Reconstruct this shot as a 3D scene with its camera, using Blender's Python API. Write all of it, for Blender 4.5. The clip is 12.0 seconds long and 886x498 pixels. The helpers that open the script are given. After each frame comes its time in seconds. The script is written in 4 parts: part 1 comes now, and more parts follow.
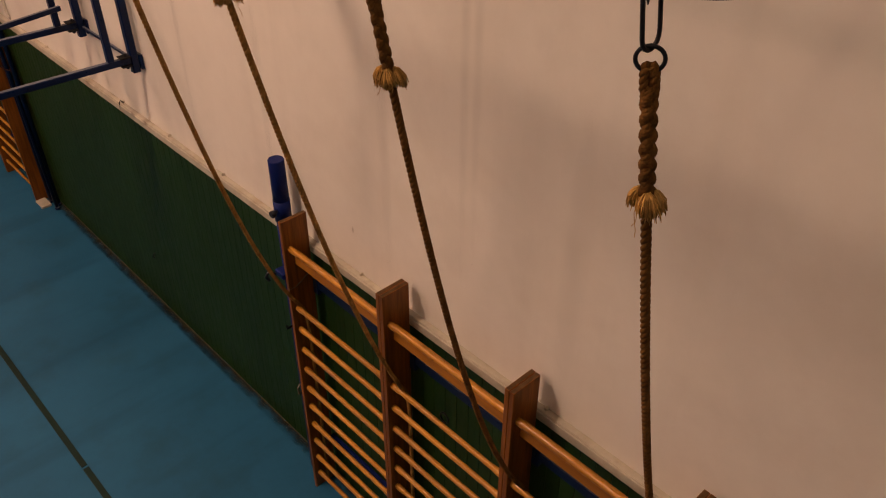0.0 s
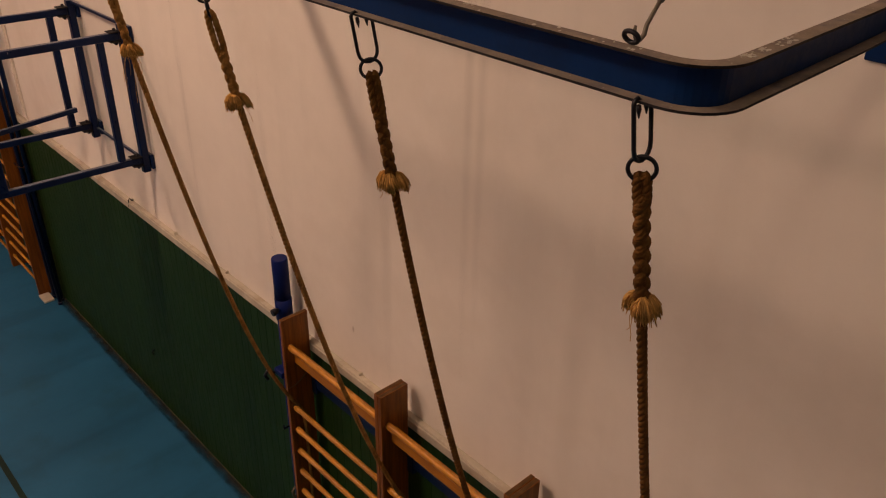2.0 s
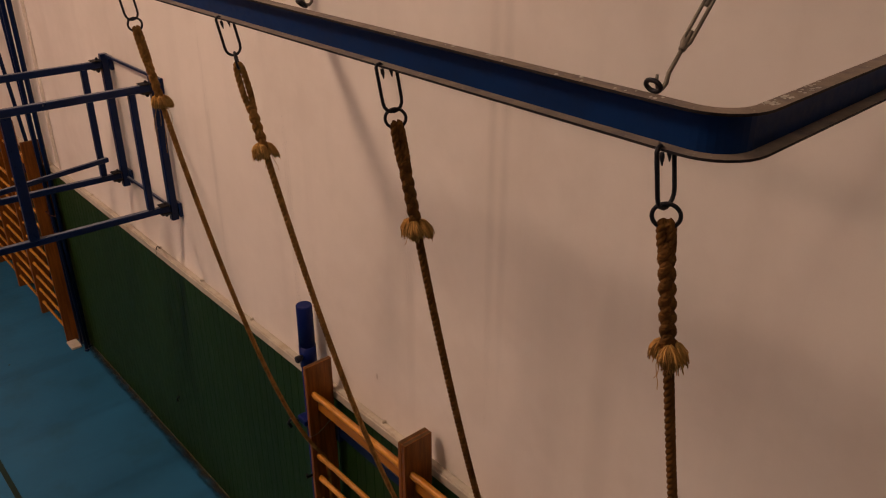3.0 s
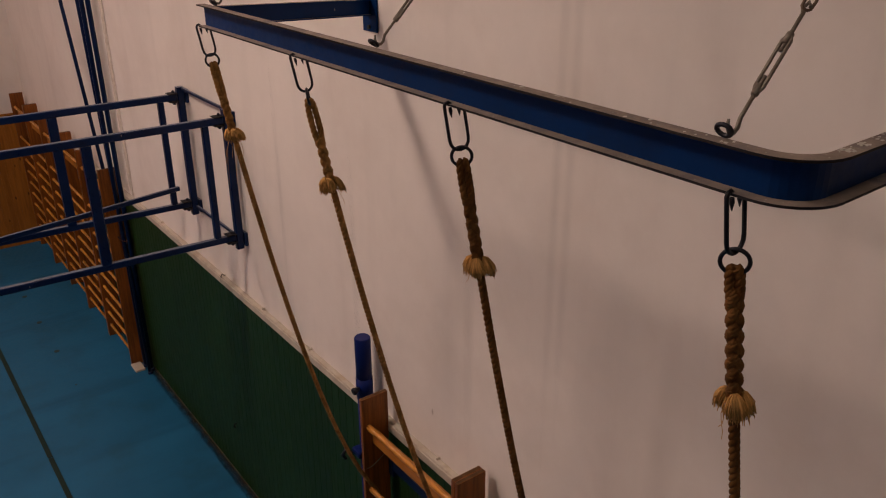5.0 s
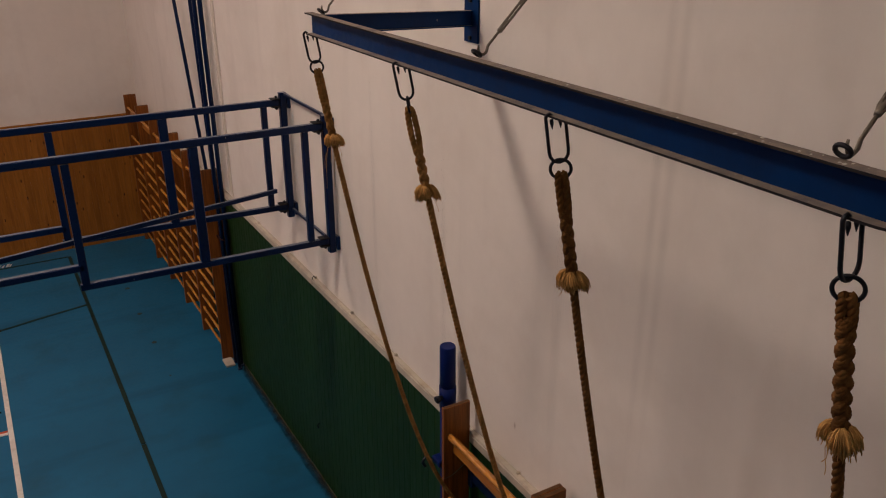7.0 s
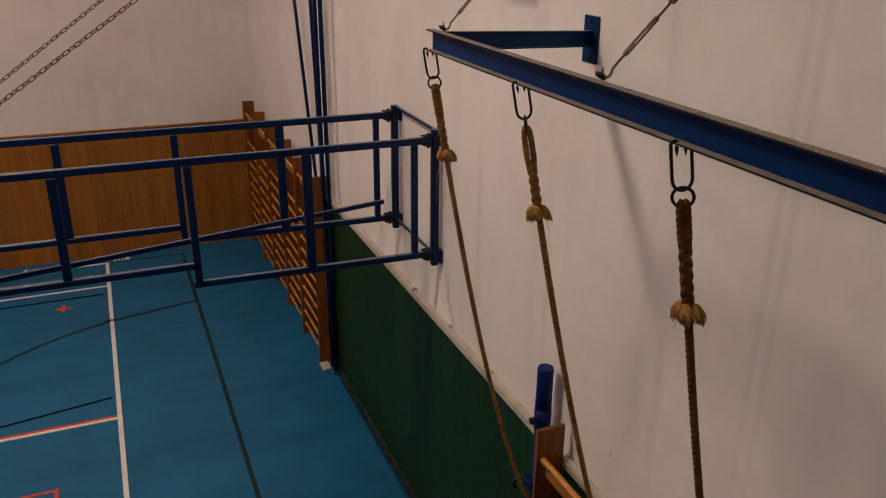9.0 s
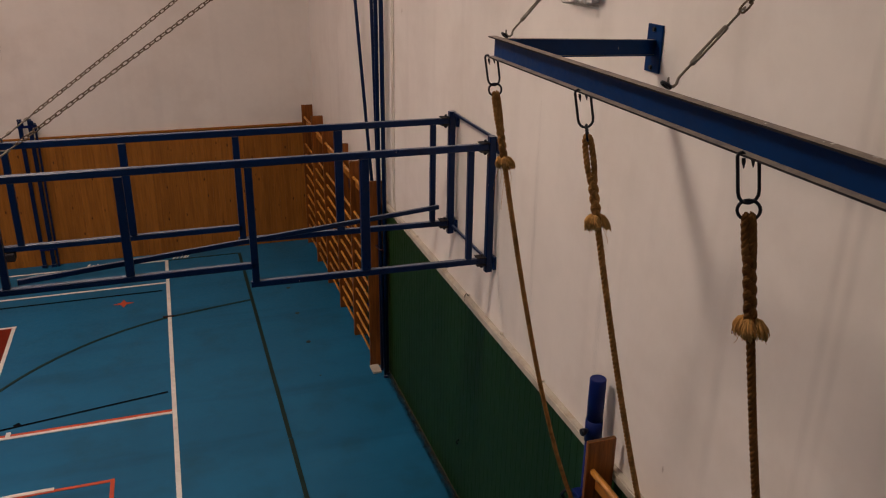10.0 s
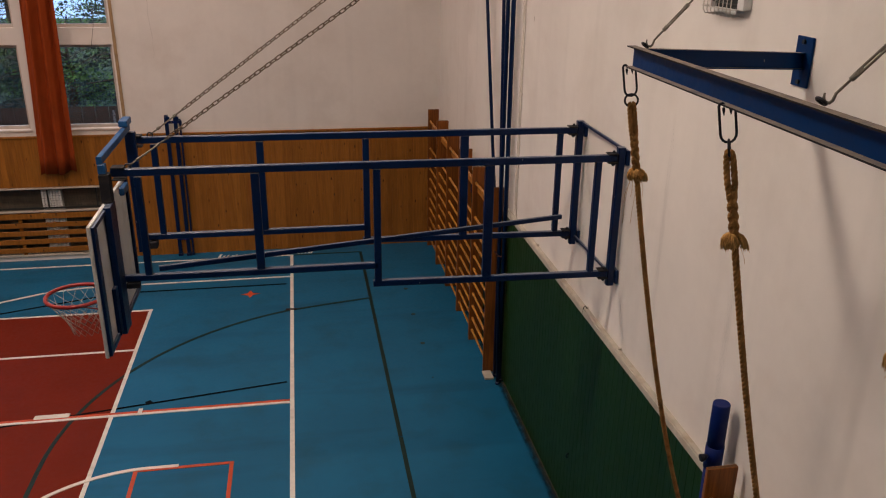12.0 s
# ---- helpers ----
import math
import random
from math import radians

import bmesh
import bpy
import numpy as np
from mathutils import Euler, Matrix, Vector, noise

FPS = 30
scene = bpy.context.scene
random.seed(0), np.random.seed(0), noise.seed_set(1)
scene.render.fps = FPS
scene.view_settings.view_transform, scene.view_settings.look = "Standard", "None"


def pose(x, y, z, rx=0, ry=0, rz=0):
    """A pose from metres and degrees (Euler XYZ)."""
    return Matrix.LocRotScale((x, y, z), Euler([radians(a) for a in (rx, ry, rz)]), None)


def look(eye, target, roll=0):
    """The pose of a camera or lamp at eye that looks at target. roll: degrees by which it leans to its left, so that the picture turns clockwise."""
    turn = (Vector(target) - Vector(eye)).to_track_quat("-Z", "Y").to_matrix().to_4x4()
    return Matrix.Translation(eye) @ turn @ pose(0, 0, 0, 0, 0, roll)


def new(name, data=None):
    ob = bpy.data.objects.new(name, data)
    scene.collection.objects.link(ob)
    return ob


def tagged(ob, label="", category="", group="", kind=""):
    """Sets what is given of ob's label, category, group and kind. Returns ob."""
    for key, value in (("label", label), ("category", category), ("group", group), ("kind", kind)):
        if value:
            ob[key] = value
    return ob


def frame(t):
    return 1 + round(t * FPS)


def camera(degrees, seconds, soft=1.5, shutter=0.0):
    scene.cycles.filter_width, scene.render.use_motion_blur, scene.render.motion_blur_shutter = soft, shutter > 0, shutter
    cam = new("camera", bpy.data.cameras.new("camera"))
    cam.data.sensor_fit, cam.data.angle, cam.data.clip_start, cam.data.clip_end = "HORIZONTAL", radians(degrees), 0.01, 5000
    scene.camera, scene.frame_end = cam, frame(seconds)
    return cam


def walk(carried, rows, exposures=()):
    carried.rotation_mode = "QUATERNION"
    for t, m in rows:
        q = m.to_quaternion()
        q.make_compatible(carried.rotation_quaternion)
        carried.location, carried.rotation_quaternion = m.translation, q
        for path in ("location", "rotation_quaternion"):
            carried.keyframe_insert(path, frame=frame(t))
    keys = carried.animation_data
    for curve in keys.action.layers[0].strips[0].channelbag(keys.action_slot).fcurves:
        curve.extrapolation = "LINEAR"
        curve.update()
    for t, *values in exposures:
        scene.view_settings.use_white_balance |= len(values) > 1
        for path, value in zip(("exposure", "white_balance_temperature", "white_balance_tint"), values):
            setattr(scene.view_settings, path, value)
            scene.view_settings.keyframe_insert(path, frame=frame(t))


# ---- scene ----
cam = camera(57.2, 12.0, soft=1.1)

PATH = [
    (0, (-2.402, -2.779, 5.566), (-1.296, -1.613, 4.376), 0.3),
    (0.5, (-2.401, -2.779, 5.572), (-1.276, -1.587, 4.426), 0.5),
    (1, (-2.398, -2.787, 5.577), (-1.251, -1.572, 4.478), 0.7),
    (1.5, (-2.405, -2.794, 5.584), (-1.231, -1.557, 4.538), 1.0),
    (2, (-2.415, -2.804, 5.587), (-1.222, -1.535, 4.603), 1.0),
    (2.5, (-2.414, -2.804, 5.59), (-1.222, -1.494, 4.661), 0.4),
    (3, (-2.417, -2.806, 5.591), (-1.233, -1.458, 4.708), 0.0),
    (5, (-2.431, -2.803, 5.599), (-1.334, -1.336, 4.795), -0.1),
    (5.5, (-2.429, -2.801, 5.595), (-1.369, -1.3, 4.805), -0.2),
    (6, (-2.437, -2.8, 5.594), (-1.421, -1.268, 4.807), -0.3),
    (6.5, (-2.441, -2.795, 5.594), (-1.469, -1.234, 4.809), -0.2),
    (7, (-2.448, -2.788, 5.594), (-1.522, -1.195, 4.816), -0.0),
    (9, (-2.482, -2.754, 5.602), (-1.763, -1.043, 4.857), 0.6),
    (9.5, (-2.49, -2.75, 5.602), (-1.828, -1.012, 4.864), 0.7),
    (10, (-2.504, -2.75, 5.602), (-1.901, -0.989, 4.87), 0.8),
    (10.5, (-2.512, -2.738, 5.601), (-1.982, -0.952, 4.873), 0.9),
    (11, (-2.524, -2.739, 5.601), (-2.069, -0.931, 4.878), 0.9),
    (11.5, (-2.538, -2.738, 5.603), (-2.149, -0.913, 4.883), 0.7),
    (12, (-2.547, -2.733, 5.603), (-2.217, -0.896, 4.882), 0.8),
]
walk(cam, [(t, look(eye, target, roll)) for t, eye, target, roll in PATH],
     exposures=[(0.0, 0.22, 8900, 27), (2.5, -0.03, 8500, 27), (5.0, -0.10, 6800, 23), (5.5, -0.11, 6650, 19), (6.5, -0.11, 6500, 15), (9.5, -0.06, 6400, 13),
                (12.0, 0.15, 6250, 9)])

# ---- world and lamps ----
world = bpy.data.worlds.new("world")
scene.world = world
world.use_nodes = True
wn = world.node_tree
sky = wn.nodes.new("ShaderNodeTexSky")
sky.sky_type = "NISHITA"
sky.sun_disc = False
sky.sun_elevation = radians(43)
sky.sun_rotation = radians(200)
wn.nodes["Background"].inputs["Strength"].default_value = 0.08
wn.links.new(sky.outputs["Color"], wn.nodes["Background"].inputs["Color"])
sun = new("sun", bpy.data.lights.new("sun", "SUN"))
sun.data.energy, sun.data.angle, sun.data.color = 1.3, radians(10), (1, 0.93, 0.84)
sun.matrix_world = look((0, 0, 30), (5, 14, 16))

CEILING = 9.0
WARM, COOL, ROSY, FRESH = (1.0, 0.745, 0.600), (0.93, 0.800, 0.600), (1.0, 0.705, 0.580), (0.965, 0.772, 0.625)
# ceiling fittings: x, y, watts, colour of the tubes
LAMPS = [(-3.9, -3.2, 25, COOL), (-4.3, 2.05, 232, FRESH), (-4.3, 6.2, 97, WARM), (-4.3, 10.3, 46, ROSY),
         (-10.0, 2.05, 100, ROSY), (-10.0, 6.2, 155, ROSY), (-10.0, 10.3, 46, ROSY),
         (-17.0, 0.6, 60, WARM), (-17.0, 6.6, 190, WARM)]


# ---- materials ----
def mat(name, color, rough=0.6, metal=0.0, var=0.12, scale=6.0, fine=60.0, bump=0.1, stretch=(1, 1, 1), island=0.0,
        random_ob=0.0, dark=None, dark_amount=0.0, dark_scale=2.0, coat=0.0, spec=0.5, dist=0.002, dust=None, knots=None, knot_scale=7.0, knot_size=0.12, knot_amount=0.85, streak=0.0, streak_scale=(4.0, 4.0, 0.22)):
    """Base colour varied at two scales, with stains towards a second colour, relief and uneven gloss."""
    m = bpy.data.materials.new(name)
    m.use_nodes = True
    nt = m.node_tree
    b = nt.nodes["Principled BSDF"]
    b.inputs["Metallic"].default_value = metal
    b.inputs["Coat Weight"].default_value = coat
    b.inputs["Coat Roughness"].default_value = 0.25
    b.inputs["Specular IOR Level"].default_value = spec
    tc = nt.nodes.new("ShaderNodeTexCoord")
    mp = nt.nodes.new("ShaderNodeMapping")
    mp.inputs["Scale"].default_value = stretch
    nt.links.new(tc.outputs["Object"], mp.inputs["Vector"])
    vec = mp.outputs["Vector"]
    if random_ob:
        oi = nt.nodes.new("ShaderNodeObjectInfo")
        mul = nt.nodes.new("ShaderNodeMath")
        mul.operation = "MULTIPLY"
        mul.inputs[1].default_value = 37.0
        nt.links.new(oi.outputs["Random"], mul.inputs[0])
        add = nt.nodes.new("ShaderNodeVectorMath")
        nt.links.new(vec, add.inputs[0])
        nt.links.new(mul.outputs[0], add.inputs[1])
        vec = add.outputs[0]

    def nz(s, detail=4.0):
        n = nt.nodes.new("ShaderNodeTexNoise")
        n.inputs["Scale"].default_value = s
        n.inputs["Detail"].default_value = detail
        n.inputs["Roughness"].default_value = 0.6
        nt.links.new(vec, n.inputs["Vector"])
        return n.outputs["Fac"]

    def ramp(src, lo, hi, a=0.0, b_=1.0):
        r = nt.nodes.new("ShaderNodeMapRange")
        r.inputs["From Min"].default_value, r.inputs["From Max"].default_value = lo, hi
        r.inputs["To Min"].default_value, r.inputs["To Max"].default_value = a, b_
        nt.links.new(src, r.inputs["Value"])
        return r.outputs["Result"]

    big, small = nz(scale), nz(fine, 6.0)
    mixv = nt.nodes.new("ShaderNodeMath")
    mixv.operation = "MULTIPLY_ADD"
    mixv.inputs[1].default_value = 0.45
    nt.links.new(small, mixv.inputs[0])
    nt.links.new(ramp(big, 0.3, 0.7, 0.0, 0.55), mixv.inputs[2])
    value = ramp(mixv.outputs[0], 0.2, 0.8, 1 - var, 1 + var)
    if random_ob:
        mr = nt.nodes.new("ShaderNodeMath")
        mr.operation = "MULTIPLY"
        nt.links.new(value, mr.inputs[0])
        nt.links.new(ramp(oi.outputs["Random"], 0, 1, 1 - random_ob, 1 + random_ob), mr.inputs[1])
        value = mr.outputs[0]
    if island:
        g = nt.nodes.new("ShaderNodeNewGeometry")
        mr = nt.nodes.new("ShaderNodeMath")
        mr.operation = "MULTIPLY"
        nt.links.new(value, mr.inputs[0])
        nt.links.new(ramp(g.outputs["Random Per Island"], 0, 1, 1 - island, 1 + island), mr.inputs[1])
        value = mr.outputs[0]
    if streak:
        sm = nt.nodes.new("ShaderNodeMapping")
        sm.inputs["Scale"].default_value = streak_scale
        nt.links.new(tc.outputs["Object"], sm.inputs["Vector"])
        sn = nt.nodes.new("ShaderNodeTexNoise")
        sn.inputs["Scale"].default_value = 1.0
        sn.inputs["Detail"].default_value = 5.0
        nt.links.new(sm.outputs["Vector"], sn.inputs["Vector"])
        ms = nt.nodes.new("ShaderNodeMath")
        ms.operation = "MULTIPLY"
        nt.links.new(value, ms.inputs[0])
        nt.links.new(ramp(sn.outputs["Fac"], 0.54, 0.72, 1.0, 1.0 - streak), ms.inputs[1])
        value = ms.outputs[0]
    sc = nt.nodes.new("ShaderNodeVectorMath")
    sc.operation = "SCALE"
    sc.inputs[0].default_value = color
    nt.links.new(value, sc.inputs["Scale"])
    out = sc.outputs[0]
    if dark is not None:
        mx = nt.nodes.new("ShaderNodeMix")
        mx.data_type = "RGBA"
        nt.links.new(ramp(nz(dark_scale, 8.0), 0.5, 0.72, 0.0, dark_amount), mx.inputs["Factor"])
        nt.links.new(out, mx.inputs["A"])
        mx.inputs["B"].default_value = (*dark, 1)
        out = mx.outputs["Result"]
    if knots is not None:
        kp = nt.nodes.new("ShaderNodeMapping")
        kp.inputs["Scale"].default_value = (1, 1, 0.42)
        nt.links.new(tc.outputs["Object"], kp.inputs["Vector"])
        src = kp.outputs["Vector"]
        if random_ob:
            ka = nt.nodes.new("ShaderNodeVectorMath")
            nt.links.new(src, ka.inputs[0])
            nt.links.new(mul.outputs[0], ka.inputs[1])
            src = ka.outputs[0]
        vo = nt.nodes.new("ShaderNodeTexVoronoi")
        vo.inputs["Scale"].default_value = knot_scale
        nt.links.new(src, vo.inputs["Vector"])
        mk = nt.nodes.new("ShaderNodeMix")
        mk.data_type = "RGBA"
        nt.links.new(ramp(vo.outputs["Distance"], knot_size * 0.65, knot_size * 1.35, knot_amount, 0.0), mk.inputs["Factor"])
        nt.links.new(out, mk.inputs["A"])
        mk.inputs["B"].default_value = (*knots, 1)
        out = mk.outputs["Result"]
    if dust is not None:
        ge = nt.nodes.new("ShaderNodeNewGeometry")
        sx = nt.nodes.new("ShaderNodeSeparateXYZ")
        nt.links.new(ge.outputs["Normal"], sx.inputs[0])
        md = nt.nodes.new("ShaderNodeMath")
        md.operation = "MULTIPLY"
        nt.links.new(ramp(sx.outputs["Z"], 0.75, 0.95), md.inputs[0])
        nt.links.new(ramp(small, 0.3, 0.6, 0.45, 0.95), md.inputs[1])
        mk = nt.nodes.new("ShaderNodeMix")
        mk.data_type = "RGBA"
        nt.links.new(md.outputs[0], mk.inputs["Factor"])
        nt.links.new(out, mk.inputs["A"])
        mk.inputs["B"].default_value = (*dust, 1)
        out = mk.outputs["Result"]
    nt.links.new(out, b.inputs["Base Color"])
    nt.links.new(ramp(small, 0.3, 0.7, max(rough - 0.08, 0.02), min(rough + 0.08, 1)), b.inputs["Roughness"])
    if bump:
        bp = nt.nodes.new("ShaderNodeBump")
        bp.inputs["Strength"].default_value = bump
        bp.inputs["Distance"].default_value = dist
        nt.links.new(small, bp.inputs["Height"])
        nt.links.new(bp.outputs["Normal"], b.inputs["Normal"])
    return m


def glow(name, color, strength):
    m = bpy.data.materials.new(name)
    m.use_nodes = True
    b = m.node_tree.nodes["Principled BSDF"]
    b.inputs["Base Color"].default_value = (*color, 1)
    b.inputs["Emission Color"].default_value = (*color, 1)
    b.inputs["Emission Strength"].default_value = strength
    return m


def glass_mat():
    m = bpy.data.materials.new("window_glass")
    m.use_nodes = True
    b = m.node_tree.nodes["Principled BSDF"]
    b.inputs["Transmission Weight"].default_value = 1.0
    b.inputs["Roughness"].default_value = 0.02
    b.inputs["IOR"].default_value = 1.45
    b.inputs["Base Color"].default_value = (0.93, 0.96, 0.95, 1)
    return m


PLASTER = mat("white_plaster", (0.775, 0.735, 0.686), 0.85, var=0.05, scale=0.7, fine=9.0, bump=0.12,
              dark=(0.62, 0.56, 0.50), dark_amount=0.42, dark_scale=1.1, spec=0.2, dist=0.004,
              knots=(0.22, 0.16, 0.12), knot_scale=2.3, knot_size=0.026, knot_amount=0.65, streak=0.045)
GREEN = mat("green_wall_paint", (0.0078, 0.0345, 0.0052), 0.5, var=0.15, scale=3.0, fine=40.0, bump=0.15, stretch=(1, 1, 0.15),
            random_ob=0.08, spec=0.25)
TRIM = mat("cream_trim_paint", (0.50, 0.46, 0.385), 0.6, var=0.18, scale=4.0, fine=30.0, dark=(0.35, 0.27, 0.18), dark_amount=0.5,
           dark_scale=7.0)
FLOOR = mat("blue_sports_floor", (0.0108, 0.121, 0.246), 0.45, var=0.10, scale=0.9, fine=18.0, bump=0.05, stretch=(1, 1, 1),
            dark=(0.013, 0.085, 0.150), dark_amount=0.6, dark_scale=1.6, spec=0.20, streak=0.20, streak_scale=(0.30, 2.4, 1.0))
RED = mat("red_floor_paint", (0.148, 0.0150, 0.0050), 0.6, var=0.10, scale=1.5, fine=18.0, bump=0.05, spec=0.12)
WHITE_LINE = mat("white_line_paint", (0.70, 0.68, 0.63), 0.5, var=0.10, scale=4, fine=30, dark=(0.4, 0.38, 0.34), dark_amount=0.4,
                 dark_scale=9)
GREEN_LINE = mat("dark_green_line_paint", (0.005, 0.023, 0.019), 0.5, var=0.2, scale=4, fine=30, spec=0.25)
BLACK_LINE = mat("black_tape", (0.004, 0.005, 0.008), 0.85, var=0.2, scale=4, fine=30, spec=0.05)
ORANGE_LINE = mat("orange_line_paint", (0.50, 0.062, 0.014), 0.5, var=0.12, scale=4, fine=30)
BLUE = mat("dark_blue_gloss_paint", (0.0009, 0.0250, 0.110), 0.45, spec=0.10, knots=(0.35, 0.34, 0.32), knot_scale=13.0, knot_size=0.035, knot_amount=0.7, dust=(0.17, 0.19, 0.24), var=0.12, scale=5, fine=40, bump=0.06,
           dark=(0.010, 0.014, 0.03), dark_amount=0.3, dark_scale=8)
# darker copy of the beam blue, with the hoop frame's shade in the colour
BLUE_FRAME = mat("shaded_navy_paint", (0.0012, 0.0125, 0.058), 0.34, spec=0.2, knots=(0.35, 0.34, 0.32), knot_scale=11.0, knot_size=0.03, knot_amount=0.6,
                 dust=(0.135, 0.155, 0.20), var=0.14, scale=5, fine=40, bump=0.06, dark=(0.006, 0.008, 0.018), dark_amount=0.35, dark_scale=7)
# lightened blue; on the end bar the colour holds the window sheen
BLUE_LIGHT = mat("lightened_blue_paint", (0.013, 0.070, 0.195), 0.4, spec=0.25, var=0.15, scale=6, fine=50, bump=0.05)
BLUE_POLE = mat("bright_blue_paint", (0.0032, 0.0130, 0.105), 0.42, spec=0.16, var=0.1, scale=6, fine=50, bump=0.05)
DUST = mat("dusty_blue_paint", (0.22, 0.18, 0.15), 0.9, var=0.25, scale=14, fine=120, bump=0.3, dark=(0.03, 0.04, 0.09),
           dark_amount=0.6, dark_scale=12, knots=(0.50, 0.48, 0.44), knot_scale=62.0, knot_size=0.12, knot_amount=0.4)
# near-black steel; on the beam's lips this colour stands in for shade
DARK_STEEL = mat("near_black_steel", (0.014, 0.014, 0.018), 0.7, var=0.35, scale=12, fine=90, bump=0.2, spec=0.2, dark=(0.05, 0.04, 0.03), dark_amount=0.5, dark_scale=14)
FLAKE = mat("pale_old_paint", (0.52, 0.50, 0.46), 0.8, var=0.15, scale=40, fine=200)
IRON = mat("black_iron", (0.020, 0.022, 0.030), 0.42, metal=0.6, var=0.3, scale=30, fine=200, bump=0.15)
GALV = mat("dull_galvanised_steel", (0.178, 0.157, 0.130), 0.55, metal=0.35, var=0.25, scale=25, fine=150, bump=0.15,
           dark=(0.16, 0.11, 0.07), dark_amount=0.5, dark_scale=20)
ROPE = mat("jute_rope", (0.325, 0.168, 0.054), 0.95, var=0.4, scale=18, fine=260, bump=0.6, spec=0.1, dark=(0.075, 0.038, 0.015),
           dark_amount=0.6, dark_scale=10)
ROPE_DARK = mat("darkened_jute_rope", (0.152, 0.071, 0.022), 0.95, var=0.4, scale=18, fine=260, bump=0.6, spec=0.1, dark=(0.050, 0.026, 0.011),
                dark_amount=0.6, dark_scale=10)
TUFT = mat("frayed_jute", (0.56, 0.320, 0.110), 0.95, var=0.2, scale=20, fine=200, bump=0.0, island=0.3, spec=0.1)
RAIL = mat("orange_lacquered_rail", (0.40, 0.150, 0.019), 0.4, var=0.2, scale=3, fine=30, stretch=(6, 0.7, 6), random_ob=0.08, bump=0.05,
           dark=(0.16, 0.055, 0.015), dark_amount=0.5, dark_scale=4, spec=0.3)
RUNG = mat("lacquered_beech", (0.53, 0.225, 0.034), 0.28, spec=0.42, var=0.26, scale=3, fine=30, stretch=(6, 0.7, 6), random_ob=0.12, bump=0.05,
           dark=(0.17, 0.060, 0.016), dark_amount=0.65, dark_scale=4, coat=0.3)
BOARD = mat("red_brown_stained_wood", (0.205, 0.067, 0.0115), 0.40, var=0.42, scale=4, fine=30, stretch=(9, 9, 0.6), random_ob=0.12,
            bump=0.12, dark=(0.060, 0.018, 0.008), dark_amount=0.65, dark_scale=3, coat=0.12, spec=0.25)
END_GRAIN = mat("dark_end_grain", (0.105, 0.056, 0.026), 0.8, var=0.3, scale=20, fine=120, bump=0.2, spec=0.1)
PINE = mat("varnished_pine", (0.295, 0.116, 0.017), 0.5, spec=0.2, var=0.20, scale=5, fine=26, stretch=(7, 7, 0.5), random_ob=0.12, bump=0.06,
           dark=(0.13, 0.044, 0.010), dark_amount=0.4, dark_scale=2.2, coat=0.05, knots=(0.05, 0.016, 0.006), knot_scale=8.6, knot_size=0.10, knot_amount=0.88)
CASING = mat("tan_window_casing", (0.36, 0.24, 0.12), 0.6, var=0.2, scale=8, fine=40)
SKY_GLOW = glow("hazy_sky", (0.44, 0.62, 1.0), 1.05)
CHAIN = mat("dark_rusty_steel", (0.150, 0.108, 0.074), 0.65, metal=0.4, var=0.3, scale=25, fine=150, bump=0.1, spec=0.3)
TAPE = mat("dark_brown_tape", (0.035, 0.012, 0.010), 0.6, var=0.3, scale=10, fine=60, spec=0.2)


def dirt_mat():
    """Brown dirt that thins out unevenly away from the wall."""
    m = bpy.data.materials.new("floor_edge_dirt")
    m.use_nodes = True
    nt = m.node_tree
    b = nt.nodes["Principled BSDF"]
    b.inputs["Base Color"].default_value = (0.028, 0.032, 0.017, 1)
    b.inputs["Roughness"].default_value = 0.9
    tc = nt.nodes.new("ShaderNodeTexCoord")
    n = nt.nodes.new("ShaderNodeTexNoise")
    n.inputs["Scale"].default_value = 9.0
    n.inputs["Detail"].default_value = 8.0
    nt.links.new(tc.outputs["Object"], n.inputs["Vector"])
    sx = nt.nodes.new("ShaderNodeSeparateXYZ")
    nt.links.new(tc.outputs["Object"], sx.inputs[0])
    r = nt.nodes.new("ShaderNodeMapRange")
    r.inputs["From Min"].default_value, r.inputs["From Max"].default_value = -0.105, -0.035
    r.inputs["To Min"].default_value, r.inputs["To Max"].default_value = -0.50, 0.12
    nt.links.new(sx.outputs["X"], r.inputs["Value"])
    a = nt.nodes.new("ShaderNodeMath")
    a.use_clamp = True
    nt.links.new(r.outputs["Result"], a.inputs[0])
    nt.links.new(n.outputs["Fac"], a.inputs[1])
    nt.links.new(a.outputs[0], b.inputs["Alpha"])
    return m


DIRT = dirt_mat()


